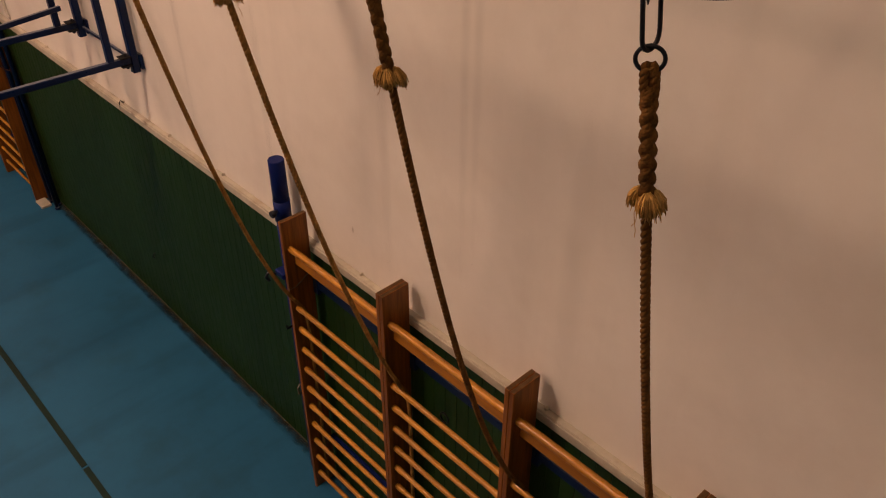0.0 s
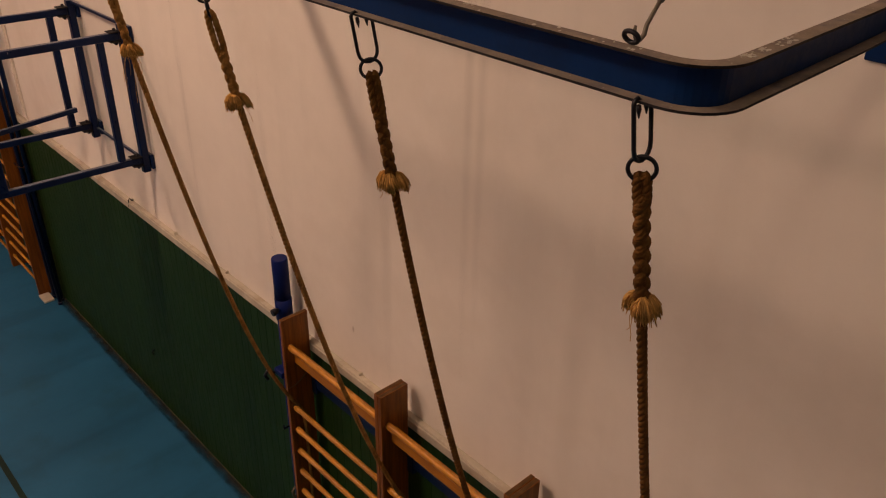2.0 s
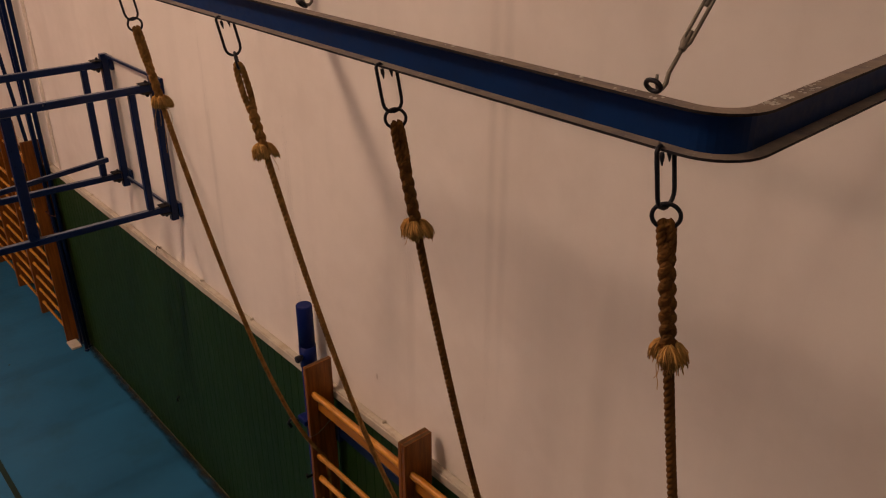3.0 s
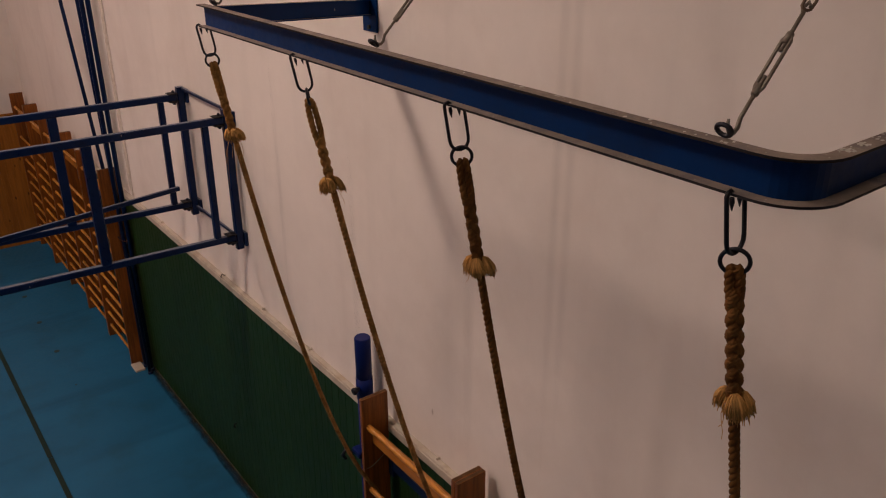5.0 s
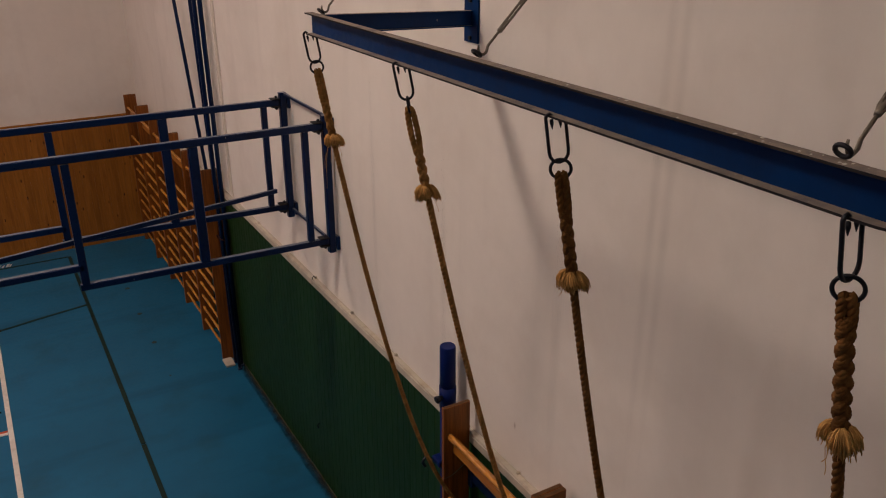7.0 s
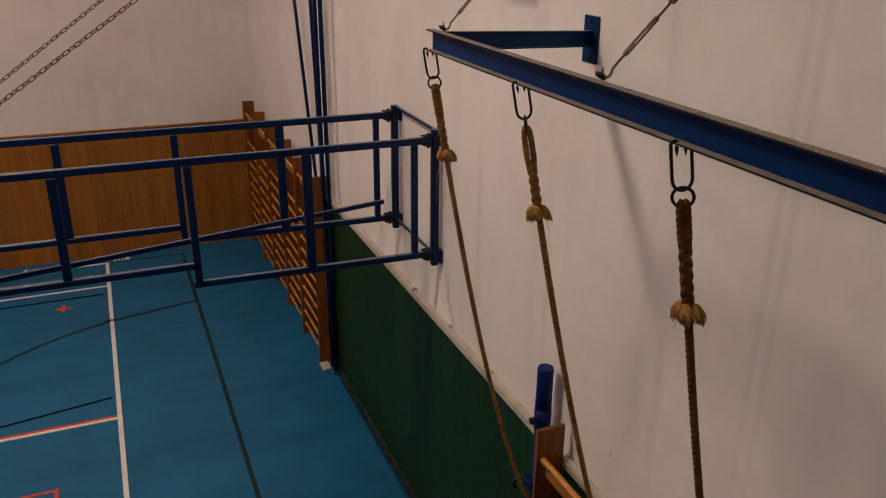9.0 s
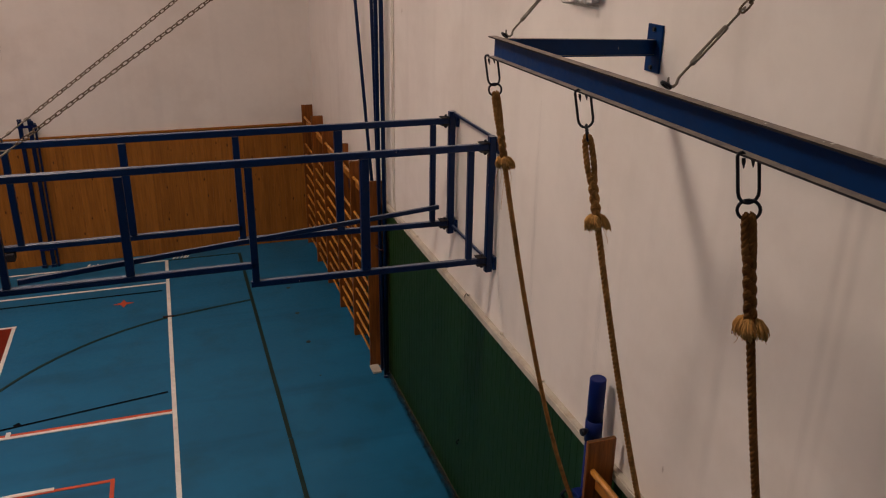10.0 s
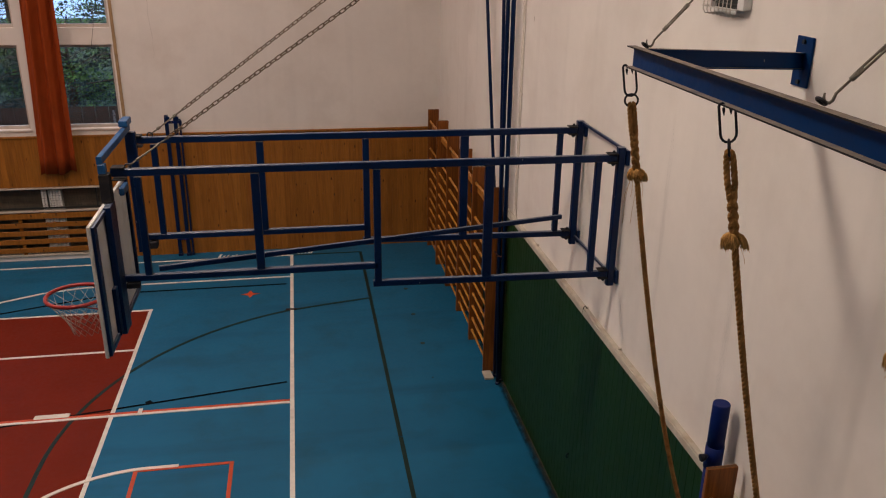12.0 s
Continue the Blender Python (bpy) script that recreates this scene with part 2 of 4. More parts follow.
def shade_streak_mat():
    """Thin grey-brown streaks of painted shade, fading at both sides and broken along their length."""
    m = bpy.data.materials.new("grey_shade_streak")
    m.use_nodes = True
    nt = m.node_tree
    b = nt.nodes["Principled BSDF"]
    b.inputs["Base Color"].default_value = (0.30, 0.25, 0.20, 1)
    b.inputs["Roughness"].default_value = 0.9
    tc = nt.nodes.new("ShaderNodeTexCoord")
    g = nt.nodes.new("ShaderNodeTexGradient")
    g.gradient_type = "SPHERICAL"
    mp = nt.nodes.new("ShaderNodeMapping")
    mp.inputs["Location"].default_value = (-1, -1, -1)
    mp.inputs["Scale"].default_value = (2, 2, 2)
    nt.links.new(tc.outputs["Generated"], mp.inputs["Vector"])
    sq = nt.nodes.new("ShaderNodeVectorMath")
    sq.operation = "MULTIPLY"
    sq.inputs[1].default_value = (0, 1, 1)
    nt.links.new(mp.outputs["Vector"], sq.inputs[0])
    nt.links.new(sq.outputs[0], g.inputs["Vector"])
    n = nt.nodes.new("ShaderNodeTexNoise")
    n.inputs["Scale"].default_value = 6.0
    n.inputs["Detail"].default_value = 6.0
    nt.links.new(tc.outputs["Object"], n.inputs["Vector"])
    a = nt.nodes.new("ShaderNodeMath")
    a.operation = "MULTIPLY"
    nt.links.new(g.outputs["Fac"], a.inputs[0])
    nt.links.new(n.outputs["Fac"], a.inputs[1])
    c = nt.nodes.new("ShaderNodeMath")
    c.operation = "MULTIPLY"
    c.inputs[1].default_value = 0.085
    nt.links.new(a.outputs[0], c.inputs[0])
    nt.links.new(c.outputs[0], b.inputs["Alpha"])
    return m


SHADE_STREAK = shade_streak_mat()
EDGE = mat("dirty_olive_strip", (0.052, 0.050, 0.020), 0.8, var=0.3, scale=6, fine=40)
LINING = mat("dark_brown_lining", (0.105, 0.085, 0.060), 0.7, var=0.3, scale=5, fine=40)
CURTAIN = mat("orange_curtain_cloth", (0.27, 0.047, 0.009), 0.9, var=0.12, scale=4, fine=180, bump=0.2, spec=0.1)
BACKBOARD = mat("white_backboard_laminate", (0.66, 0.65, 0.62), 0.4, var=0.08, scale=3, fine=30, dark=(0.36, 0.33, 0.29),
                dark_amount=0.5, dark_scale=4)
RIM = mat("red_rim_paint", (0.235, 0.013, 0.010), 0.4, var=0.15, scale=10, fine=60)
NET = mat("white_net_cord", (0.42, 0.37, 0.33), 0.9, var=0.12, scale=30, fine=200)
FRAME_WHITE = mat("cream_window_paint", (0.53, 0.465, 0.40), 0.5, var=0.08, scale=4, fine=40, dark=(0.36, 0.3, 0.24), dark_amount=0.4,
                  dark_scale=8)
DARK = mat("dark_metal", (0.018, 0.022, 0.020), 0.5, var=0.2, scale=10, fine=80)
PIPE = mat("cream_painted_conduit", (0.60, 0.56, 0.50), 0.6, var=0.10, scale=8, fine=60)
GREY_PIPE = mat("grey_painted_conduit", (0.30, 0.28, 0.26), 0.6, var=0.1, scale=8, fine=60)
RADIATOR = mat("white_radiator_enamel", (0.72, 0.72, 0.70), 0.4, var=0.06, scale=6, fine=60)
CEIL = mat("white_ceiling_paint", (0.72, 0.70, 0.66), 0.9, var=0.05, scale=1, fine=12)
GLASS = glass_mat()
NEEDLE = mat("dark_conifer_needles", (0.013, 0.034, 0.038), 0.7, var=0.4, scale=1, fine=14, bump=0, island=0.5)
LEAF = mat("green_leaves", (0.095, 0.185, 0.045), 0.7, var=0.4, scale=1, fine=14, bump=0, island=0.5)
BARK = mat("tree_bark", (0.085, 0.060, 0.042), 0.9, var=0.3, scale=4, fine=30, stretch=(4, 4, 0.6), bump=0.5)
GRASS = mat("grass_ground", (0.055, 0.085, 0.026), 0.9, var=0.3, scale=0.4, fine=9, bump=0.3)
FENCE = mat("brown_fence_wood", (0.11, 0.070, 0.045), 0.8, var=0.2, scale=4, fine=30)


# ---- mesh helpers ----
def box(bm, x0, x1, y0, y1, z0, z1):
    vs = [bm.verts.new((x, y, z)) for x in (x0, x1) for y in (y0, y1) for z in (z0, z1)]
    for f in ((0, 1, 3, 2), (4, 6, 7, 5), (0, 4, 5, 1), (2, 3, 7, 6), (0, 2, 6, 4), (1, 5, 7, 3)):
        bm.faces.new([vs[i] for i in f])
    return bm


def soft_box(x0, x1, y0, y1, z0, z1, r=0.004, seg=1):
    bm = bmesh.new()
    box(bm, x0, x1, y0, y1, z0, z1)
    bmesh.ops.recalc_face_normals(bm, faces=bm.faces)
    bmesh.ops.bevel(bm, geom=bm.edges[:], offset=r, segments=seg, affect="EDGES", profile=0.5)
    return bm


def sweep(bm, pts, radii, seg=8, closed=False, caps=True):
    """A tube along points; radii is a number or one for each point."""
    pts = [Vector(p) for p in pts]
    n = len(pts)
    if not hasattr(radii, "__len__"):
        radii = [radii] * n
    t0 = (pts[1] - pts[0]).normalized()
    up = t0.orthogonal().normalized()
    rings = []
    for i, p in enumerate(pts):
        a = pts[(i - 1) % n] if (closed or i > 0) else pts[0]
        b = pts[(i + 1) % n] if (closed or i < n - 1) else pts[-1]
        t = (b - a).normalized()
        up = (up - t * up.dot(t)).normalized()
        side = t.cross(up)
        rings.append([bm.verts.new(p + (up * math.cos(k * math.tau / seg) + side * math.sin(k * math.tau / seg)) * radii[i])
                      for k in range(seg)])
    for i in range(n if closed else n - 1):
        r0, r1 = rings[i], rings[(i + 1) % n]
        for k in range(seg):
            f = bm.faces.new((r0[k], r0[(k + 1) % seg], r1[(k + 1) % seg], r1[k]))
            f.smooth = True
    if caps and not closed:
        bm.faces.new(rings[0][::-1])
        bm.faces.new(rings[-1])
    return bm


def bar(bm, p0, p1, w, h=None, up=(0, 0, 1)):
    """A rectangular tube from p0 to p1: w across, h along up."""
    h = h or w
    p0, p1 = Vector(p0), Vector(p1)
    t = (p1 - p0).normalized()
    u = Vector(up)
    u = (u - t * u.dot(t)).normalized()
    s = t.cross(u)
    rings = []
    c = min(w, h) * 0.12
    prof = [(w / 2, h / 2 - c), (w / 2 - c, h / 2), (-w / 2 + c, h / 2), (-w / 2, h / 2 - c), (-w / 2, -h / 2 + c), (-w / 2 + c, -h / 2),
            (w / 2 - c, -h / 2), (w / 2, -h / 2 + c)]
    for p in (p0, p1):
        rings.append([bm.verts.new(p + s * a + u * b) for a, b in prof])
    for k in range(8):
        bm.faces.new((rings[0][k], rings[0][(k + 1) % 8], rings[1][(k + 1) % 8], rings[1][k]))
    bm.faces.new(rings[0][::-1])
    bm.faces.new(rings[1])
    return bm


def mesh_of(name, bm, material):
    bmesh.ops.recalc_face_normals(bm, faces=bm.faces)
    me = bpy.data.meshes.new(name)
    bm.to_mesh(me)
    bm.free()
    for m in material if isinstance(material, (list, tuple)) else [material]:
        me.materials.append(m)
    return me


def part(name, bm, material, parent, label=""):
    ob = new(name, mesh_of(name, bm, material))
    ob.parent = parent
    return tagged(ob, label=label)


def thing(name, label, category, bm=None, material=None, group="", kind="", at=(0, 0, 0)):
    ob = new(name, mesh_of(name, bm, material) if bm else None)
    ob.location = at
    return tagged(ob, label, category, group, kind)


def shared(name, me, parent, m):
    ob = new(name, me)
    ob.parent = parent
    ob.matrix_local = m
    return ob


def B():
    return bmesh.new()


FAR = 12.0       # inner face of the far wall
NEAR = -11.0
WEST = -26.0

# ---- setting ----
FLOOR_OB = thing("floor", "blue sports floor with painted court lines", "floor", box(B(), WEST - 0.3, 0.3, NEAR - 0.3, FAR + 0.3, -0.2, 0.0), FLOOR,
                 kind="structure")
thing("ceiling", "white painted hall ceiling", "ceiling", box(B(), WEST, 0, NEAR, FAR, CEILING, CEILING + 0.2), CEIL, kind="structure")
WALL_EAST = thing("wall_east", "white plastered gym wall with faint scuffs", "wall", box(B(), 0, 0.3, NEAR - 0.3, FAR + 0.3, 0, CEILING + 0.2), PLASTER,
      kind="structure")
thing("wall_west", "white plastered gym wall", "wall", box(B(), WEST - 0.3, WEST, NEAR - 0.3, FAR + 0.3, 0, CEILING + 0.2), PLASTER,
      kind="structure")
thing("wall_south", "white plastered gym wall", "wall", box(B(), WEST, 0, NEAR - 0.3, NEAR, 0, CEILING + 0.2), PLASTER, kind="structure")

# grey streaks on the plaster; the pair near y -0.4 paints a cast shadow
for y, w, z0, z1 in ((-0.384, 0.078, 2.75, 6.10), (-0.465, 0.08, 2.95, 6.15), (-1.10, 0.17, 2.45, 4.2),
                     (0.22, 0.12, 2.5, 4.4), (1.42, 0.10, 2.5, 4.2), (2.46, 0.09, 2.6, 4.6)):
    part("shade_streak", box(B(), -0.0012, -0.0004, y - w / 2, y + w / 2, z0, z1), SHADE_STREAK, WALL_EAST, "faint grey shadow streak painted on plaster")

# far wall with window openings and a radiator niche
BAYS = [(-6.75, -5.615), (-8.32, -7.105), (-9.90, -8.80), (-11.45, -10.35), (-13.0, -11.9)]
SILL, HEAD, SILL_UP, HEAD_UP = 2.395, 3.815, 4.09, 5.55
NICHE_X0, NICHE_X1, NICHE_Z0, NICHE_Z1 = -13.4, -5.95, 0.08, 1.375


def far_wall():
    bm = B()
    y0, y1 = FAR, FAR + 0.3
    box(bm, WEST, 0, y0 + 0.2, y1, 0, NICHE_Z1)
    box(bm, NICHE_X1, 0, y0, y0 + 0.2, 0, NICHE_Z1)
    box(bm, WEST, NICHE_X0, y0, y0 + 0.2, 0, NICHE_Z1)
    box(bm, NICHE_X0, NICHE_X1, y0, y0 + 0.2, 0, NICHE_Z0)
    box(bm, WEST, 0, y0, y1, NICHE_Z1, SILL)
    box(bm, WEST, 0, y0, y1, HEAD, SILL_UP)
    box(bm, WEST, 0, y0, y1, HEAD_UP, CEILING + 0.2)
    xs = [0.0] + [v for a, b in BAYS for v in (b, a)] + [WEST]
    for a, b in zip(xs[0::2], xs[1::2]):
        box(bm, b, a, y0, y1, SILL, HEAD)
        box(bm, b, a, y0, y1, SILL_UP, HEAD_UP)
    return bm


thing("wall_north", "white plastered far wall with windows", "wall", far_wall(), PLASTER, kind="structure")


def window(i, x0, x1, z0, z1):
    w = thing("window_%d" % i, "cream painted window with clear glass", "window", kind="structure", at=((x0 + x1) / 2, FAR + 0.14, z0))
    ww, hh = (x1 - x0) / 2, z1 - z0
    f = B()
    t = 0.055
    box(f, -ww, -ww + t, -0.03, 0.03, 0, hh)
    box(f, ww - t, ww, -0.03, 0.03, 0, hh)
    box(f, -ww + t, ww - t, -0.03, 0.03, 0, t)
    box(f, -ww + t, ww - t, -0.03, 0.03, hh - t, hh)
    part("window_frame", f, FRAME_WHITE, w)
    pane = part("pane", box(B(), -ww + t, ww - t, -0.003, 0.003, t, hh - t), GLASS, w)
    pane.visible_shadow = False
    if z0 < 3:
        part("window_sill", soft_box(-ww - 0.03, ww + 0.03, -0.165, -0.031, -0.035, -0.004, 0.006), FRAME_WHITE, w)


k = 1
for a, b in BAYS:
    window(k, a, b, SILL, HEAD)
    window(k + 1, a, b, SILL_UP, HEAD_UP)
    k += 2

thing("trim", "tan wooden casing beside the window", "trim", soft_box(-5.585, -5.535, FAR - 0.02, FAR - 0.001, 2.38, 5.60, 0.004), CASING, kind="structure")
crack = [(-4.985 + 0.010 * math.sin(i * 2.3) + 0.008 * math.sin(i * 0.9) + 0.0035 * i, FAR - 0.0003, 4.75 - 0.09 * i) for i in range(14)]
thing("wall_crack", "thin dark hairline crack in the plaster", "crack", sweep(B(), crack, [0.0018 * (1 - 0.05 * i) for i in range(14)], 4), DUST, kind="structure")

thing("window_cord", "thin dark pull cord hanging over the window", "cord",
      sweep(B(), [(-5.83, FAR - 0.02, 5.6), (-5.835, FAR - 0.02, 4.6), (-5.85, FAR - 0.02, 4.17), (-5.90, FAR - 0.02, 3.95), (-5.93, FAR - 0.02, 3.80)], 0.004, 6), LINING, kind="structure")

# ---- court markings ----
Z = {"red": 0.002}


def strip(name, pts, w, material, z, label=""):
    """A painted line along points on the floor."""
    bm = B()
    pts = [Vector((x, y, 0)) for x, y in pts]
    row = []
    for i, p in enumerate(pts):
        t = (pts[min(i + 1, len(pts) - 1)] - pts[max(i - 1, 0)]).normalized()
        s = Vector((-t.y, t.x, 0)) * w / 2
        row.append([bm.verts.new((q.x, q.y, h)) for q in (p + s, p - s) for h in (0.0, z)])
    for a, b in zip(row, row[1:]):
        bm.faces.new((a[1], b[1], b[3], a[3]))
        bm.faces.new((a[0], a[1], b[1], b[0]))
        bm.faces.new((a[2], b[2], b[3], a[3]))
    bm.faces.new((row[0][0], row[0][1], row[0][3], row[0][2]))
    bm.faces.new((row[-1][0], row[-1][1], row[-1][3], row[-1][2]))
    return part(name, bm, material, FLOOR_OB, label)


def arc(cx, cy, r, a0, a1, n=40):
    return [(cx + r * math.cos(radians(a0 + (a1 - a0) * i / n)), cy + r * math.sin(radians(a0 + (a1 - a0) * i / n))) for i in range(n + 1)]


part("court_area", box(B(), -14.0, -5.03, -2.2, 9.53, 0, 0.0015), RED, FLOOR_OB, "dark red painted court area")
strip("court_line", [(-5.03, -2.2), (-5.03, 9.555)], 0.05, WHITE_LINE, 0.006)
strip("court_line", [(-14.0, 9.53), (-5.0, 9.53)], 0.05, WHITE_LINE, 0.004)
strip("court_line", [(-14.0, 8.19), (-5.055, 8.19)], 0.05, WHITE_LINE, 0.004)
strip("court_line", [(-2.83, -5.0), (-2.83, 11.62)], 0.055, WHITE_LINE, 0.008)
strip("court_line", [(-14.0, 11.62), (-2.86, 11.62)], 0.05, WHITE_LINE, 0.004)
strip("court_line", [(-5.6, 10.60), (-2.86, 10.60)], 0.05, WHITE_LINE, 0.004)
strip("court_line", [(-14.0, 6.45), (-2.86, 6.45)], 0.045, WHITE_LINE, 0.009)
strip("court_line", [(-14.0, 6.50), (-2.86, 6.50)], 0.045, ORANGE_LINE, 0.007)
strip("court_line", [(-1.555, -5.0), (-1.555, 2.468)], 0.05, GREEN_LINE, 0.006)
strip("court_line", [(-1.555, 2.492), (-1.555, 5.46)], 0.05, GREEN_LINE, 0.006)
strip("court_line", [(-1.555, 5.475), (-1.555, 11.62)], 0.05, GREEN_LINE, 0.006)
strip("court_line", [(-2.80, 11.62), (-1.58, 11.62)], 0.04, GREEN_LINE, 0.004)
strip("court_line", [(-5.61, -2.0), (-5.61, 5.43)] + arc(-1.63, 5.43, 3.98, 177, 108) + [(-2.20, 9.375), (-1.58, 9.50)], 0.05, GREEN_LINE, 0.0045)
strip("court_line", [(-7.6, 6.185), (-2.90, 6.97)], 0.035, BLACK_LINE, 0.005)
strip("court_line", [(-7.6, 9.62), (-6.66, 9.94), (-6.0, 10.16), (-5.33, 10.28), (-2.92, 10.28)], 0.04, BLACK_LINE, 0.005)
strip("court_line", [(-8.2, 9.7), (-7.48, 10.14), (-6.875, 10.44), (-6.3, 10.58), (-5.6, 10.60)], 0.05, WHITE_LINE, 0.005)
strip("court_line", [(-4.09, 5.29), (-4.45, 5.29)] + arc(-4.42, 3.74, 1.55, 92, 200, 24), 0.05, WHITE_LINE, 0.010)
strip("court_line", [(-3.505, 2.1), (-3.505, 5.285)], 0.045, ORANGE_LINE, 0.006)
strip("court_line", [(-4.545, 2.1), (-4.545, 5.24)], 0.045, ORANGE_LINE, 0.006)
strip("court_line", [(-4.57, 5.262), (-3.53, 5.262)], 0.045, ORANGE_LINE, 0.005)
strip("court_line", [(-5.95, 6.545), (-5.54, 6.545)], 0.09, WHITE_LINE, 0.0105)
strip("court_line", [(-4.70, 6.43), (-4.70, 6.57)], 0.05, WHITE_LINE, 0.0105)
star = B()
tips = [(-3.51 + r * c, 9.93 + r * d) for r, c, d in ((0.155, 1, 0), (0.055, 0.75, 0.75), (0.15, 0, 1), (0.055, -0.75, 0.75),
                                                      (0.155, -1, 0), (0.055, -0.75, -0.75), (0.15, 0, -1), (0.055, 0.75, -0.75))]
under, over = ([star.verts.new((x, y, h)) for x, y in tips] for h in (0.001, 0.005))
star.faces.new(over)
for i in range(8):
    star.faces.new((under[i], under[(i + 1) % 8], over[(i + 1) % 8], over[i]))
part("floor_mark", star, ORANGE_LINE, FLOOR_OB, "orange four-pointed floor mark")
strip("floor_mark", [(-4.66, 6.70), (-4.60, 6.74)], 0.06, BLACK_LINE, 0.006)
strip("floor_mark", [(-2.93, 9.245), (-2.76, 9.235)], 0.05, TAPE, 0.0115)
for x, y, r in ((-0.93, 9.79, 0.035), (-0.94, 8.79, 0.035), (-0.94, 7.80, 0.035), (-0.95, 6.80, 0.012)):
    d = B()
    sweep(d, [(x, y, -0.01), (x, y, 0.004)], r, 12)
    part("floor_socket", d, DARK, FLOOR_OB)
# lettering near the far wall, as slanted bars
for i, x in enumerate([-4.17 + 0.074 * i_ for i_ in range(9)] + [-2.73, -2.66, -2.60, -2.54, -2.49]):
    bm = B()
    w = 0.026 if i % 3 else 0.040
    h0 = 0.16 if i == 0 else 0.095 if i % 2 else 0.125
    vs = [bm.verts.new((x + a, 11.665 + b, h)) for a, b in ((0, 0), (w, 0), (w + 0.03, h0), (0.03, h0)) for h in (0.001, 0.004)]
    bm.faces.new([vs[j] for j in (1, 3, 5, 7)])
    for a, b in ((0, 2), (2, 4), (4, 6), (6, 0)):
        bm.faces.new((vs[a], vs[b], vs[b + 1], vs[a + 1]))
    part("lettering_bar", bm, WHITE_LINE, FLOOR_OB)

# ---- green boarding on the east wall ----
PANEL_TOP = 2.335
WAIN = thing("wall_panel_east", "dark green painted tongue and groove boarding", "wall panel",
             box(B(), -0.006, -0.001, NEAR, FAR, 0.0, PANEL_TOP), GREEN, kind="structure")
TRIM_OB = thing("trim", "cream painted capping strip on green boarding", "trim", soft_box(-0.046, -0.001, NEAR + 0.01, FAR - 0.01, PANEL_TOP + 0.002, 2.392, 0.006), TRIM,
                kind="structure")
part("lip", soft_box(-0.056, -0.0465, NEAR + 0.01, FAR - 0.01, 2.326, 2.384, 0.003), TRIM, TRIM_OB)
for y in (-2.8, -1.9, -1.05, -0.36, 0.48, 1.28, 2.12, 2.94, 3.76, 4.6, 5.4):
    bm = soft_box(-0.030, -0.004, y - 0.009, y + 0.007, 2.390, 2.410, 0.003)
    part("fixing_clip", bm, TRIM, TRIM_OB)
bm = sweep(B(), [(-0.02, 3.74, 2.40), (-0.045, 3.74, 2.43), (-0.05, 3.76, 2.40), (-0.055, 3.76, 2.34)], 0.005, 6)
part("hook", bm, IRON, TRIM_OB, "small black hook")
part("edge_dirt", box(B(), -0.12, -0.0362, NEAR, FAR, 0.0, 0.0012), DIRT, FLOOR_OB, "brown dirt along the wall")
thing("baseboard", "thin dirty olive edge strip along the floor", "baseboard", soft_box(-0.036, -0.0275, NEAR, FAR, 0.0, 0.004, 0.0015), EDGE, kind="structure")


# ---- blue pole beside the bars ----
def volleyball_post():
    p = thing("volleyball_post", "blue painted steel net post standing against wall", "post", at=(-0.10, 1.19, 0))
    body = B()
    sweep(body, [(0, 0, 0), (0, 0, 2.60)], 0.050, 20)
    part("pole", body, BLUE_POLE, p)
    part("sleeve", sweep(B(), [(0, 0, 2.50), (0, 0, 2.66)], 0.0565, 20), BLUE_POLE, p)
    top = B()
    sweep(top, [(0, 0, 2.60), (0, 0, 2.955), (0, 0, 2.962)], [0.053, 0.053, 0.049], 20)
    part("upper_pole", top, BLUE_POLE, p)
    part("knob", sweep(B(), [(-0.055, -0.02, 2.60), (-0.085, -0.03, 2.60), (-0.105, -0.035, 2.60), (-0.11, -0.035, 2.60)], [0.010, 0.024, 0.026, 0.018], 10), IRON, p, "black clamping knob")
    part("clamp", soft_box(-0.095, -0.03, -0.045, 0.055, 2.05, 2.10, 0.010, 2), BLUE_POLE, p)
    part("winch_hook", sweep(B(), [(-0.11, 0.02, 2.08), (-0.15, 0.04, 2.11), (-0.17, 0.05, 2.07), (-0.15, 0.05, 2.03)], 0.013, 8), IRON, p)
    part("hook", sweep(B(), [(-0.045, 0, 1.58), (-0.095, 0, 1.58), (-0.095, 0.0, 1.61)], 0.009, 6), IRON, p)
    part("cleat", sweep(B(), [(-0.05, 0, 0.98), (-0.08, 0, 0.95), (-0.07, 0, 0.88), (-0.05, 0, 0.90)], 0.008, 6), GALV, p)
    return p


volleyball_post()


# ---- wall bars ----
RUNG_Z = [2.42] + [1.92 - 0.195 * i for i in range(10)]
POST_H, PX0, PX1 = 2.642, -0.250, -0.052


def board_mesh():
    bm = soft_box(PX0, PX1, -0.015, 0.015, 0.0, POST_H, 0.004, 2)
    for f in bm.faces:
        if all(v.co.z > POST_H - 0.001 for v in f.verts):
            f.material_index = 1
    return mesh_of("side_board", bm, (BOARD, END_GRAIN))


def rung_mesh(length):
    bm = B()
    n = 14
    ys = [-length / 2, -length / 2 + 0.012, -length / 2 + 0.05, -length / 2 + 0.09] + [0] + [length / 2 - 0.09, length / 2 - 0.05, length / 2 - 0.012, length / 2]
    rs = [0.018, 0.020, 0.020, 0.0165, 0.0168, 0.0165, 0.020, 0.020, 0.018]
    sweep(bm, [(0, y, 0) for y in ys], rs, n)
    for v in bm.verts:
        v.co.z *= 1.25
    return mesh_of("rung", bm, RUNG)


BOARD_ME = board_mesh()


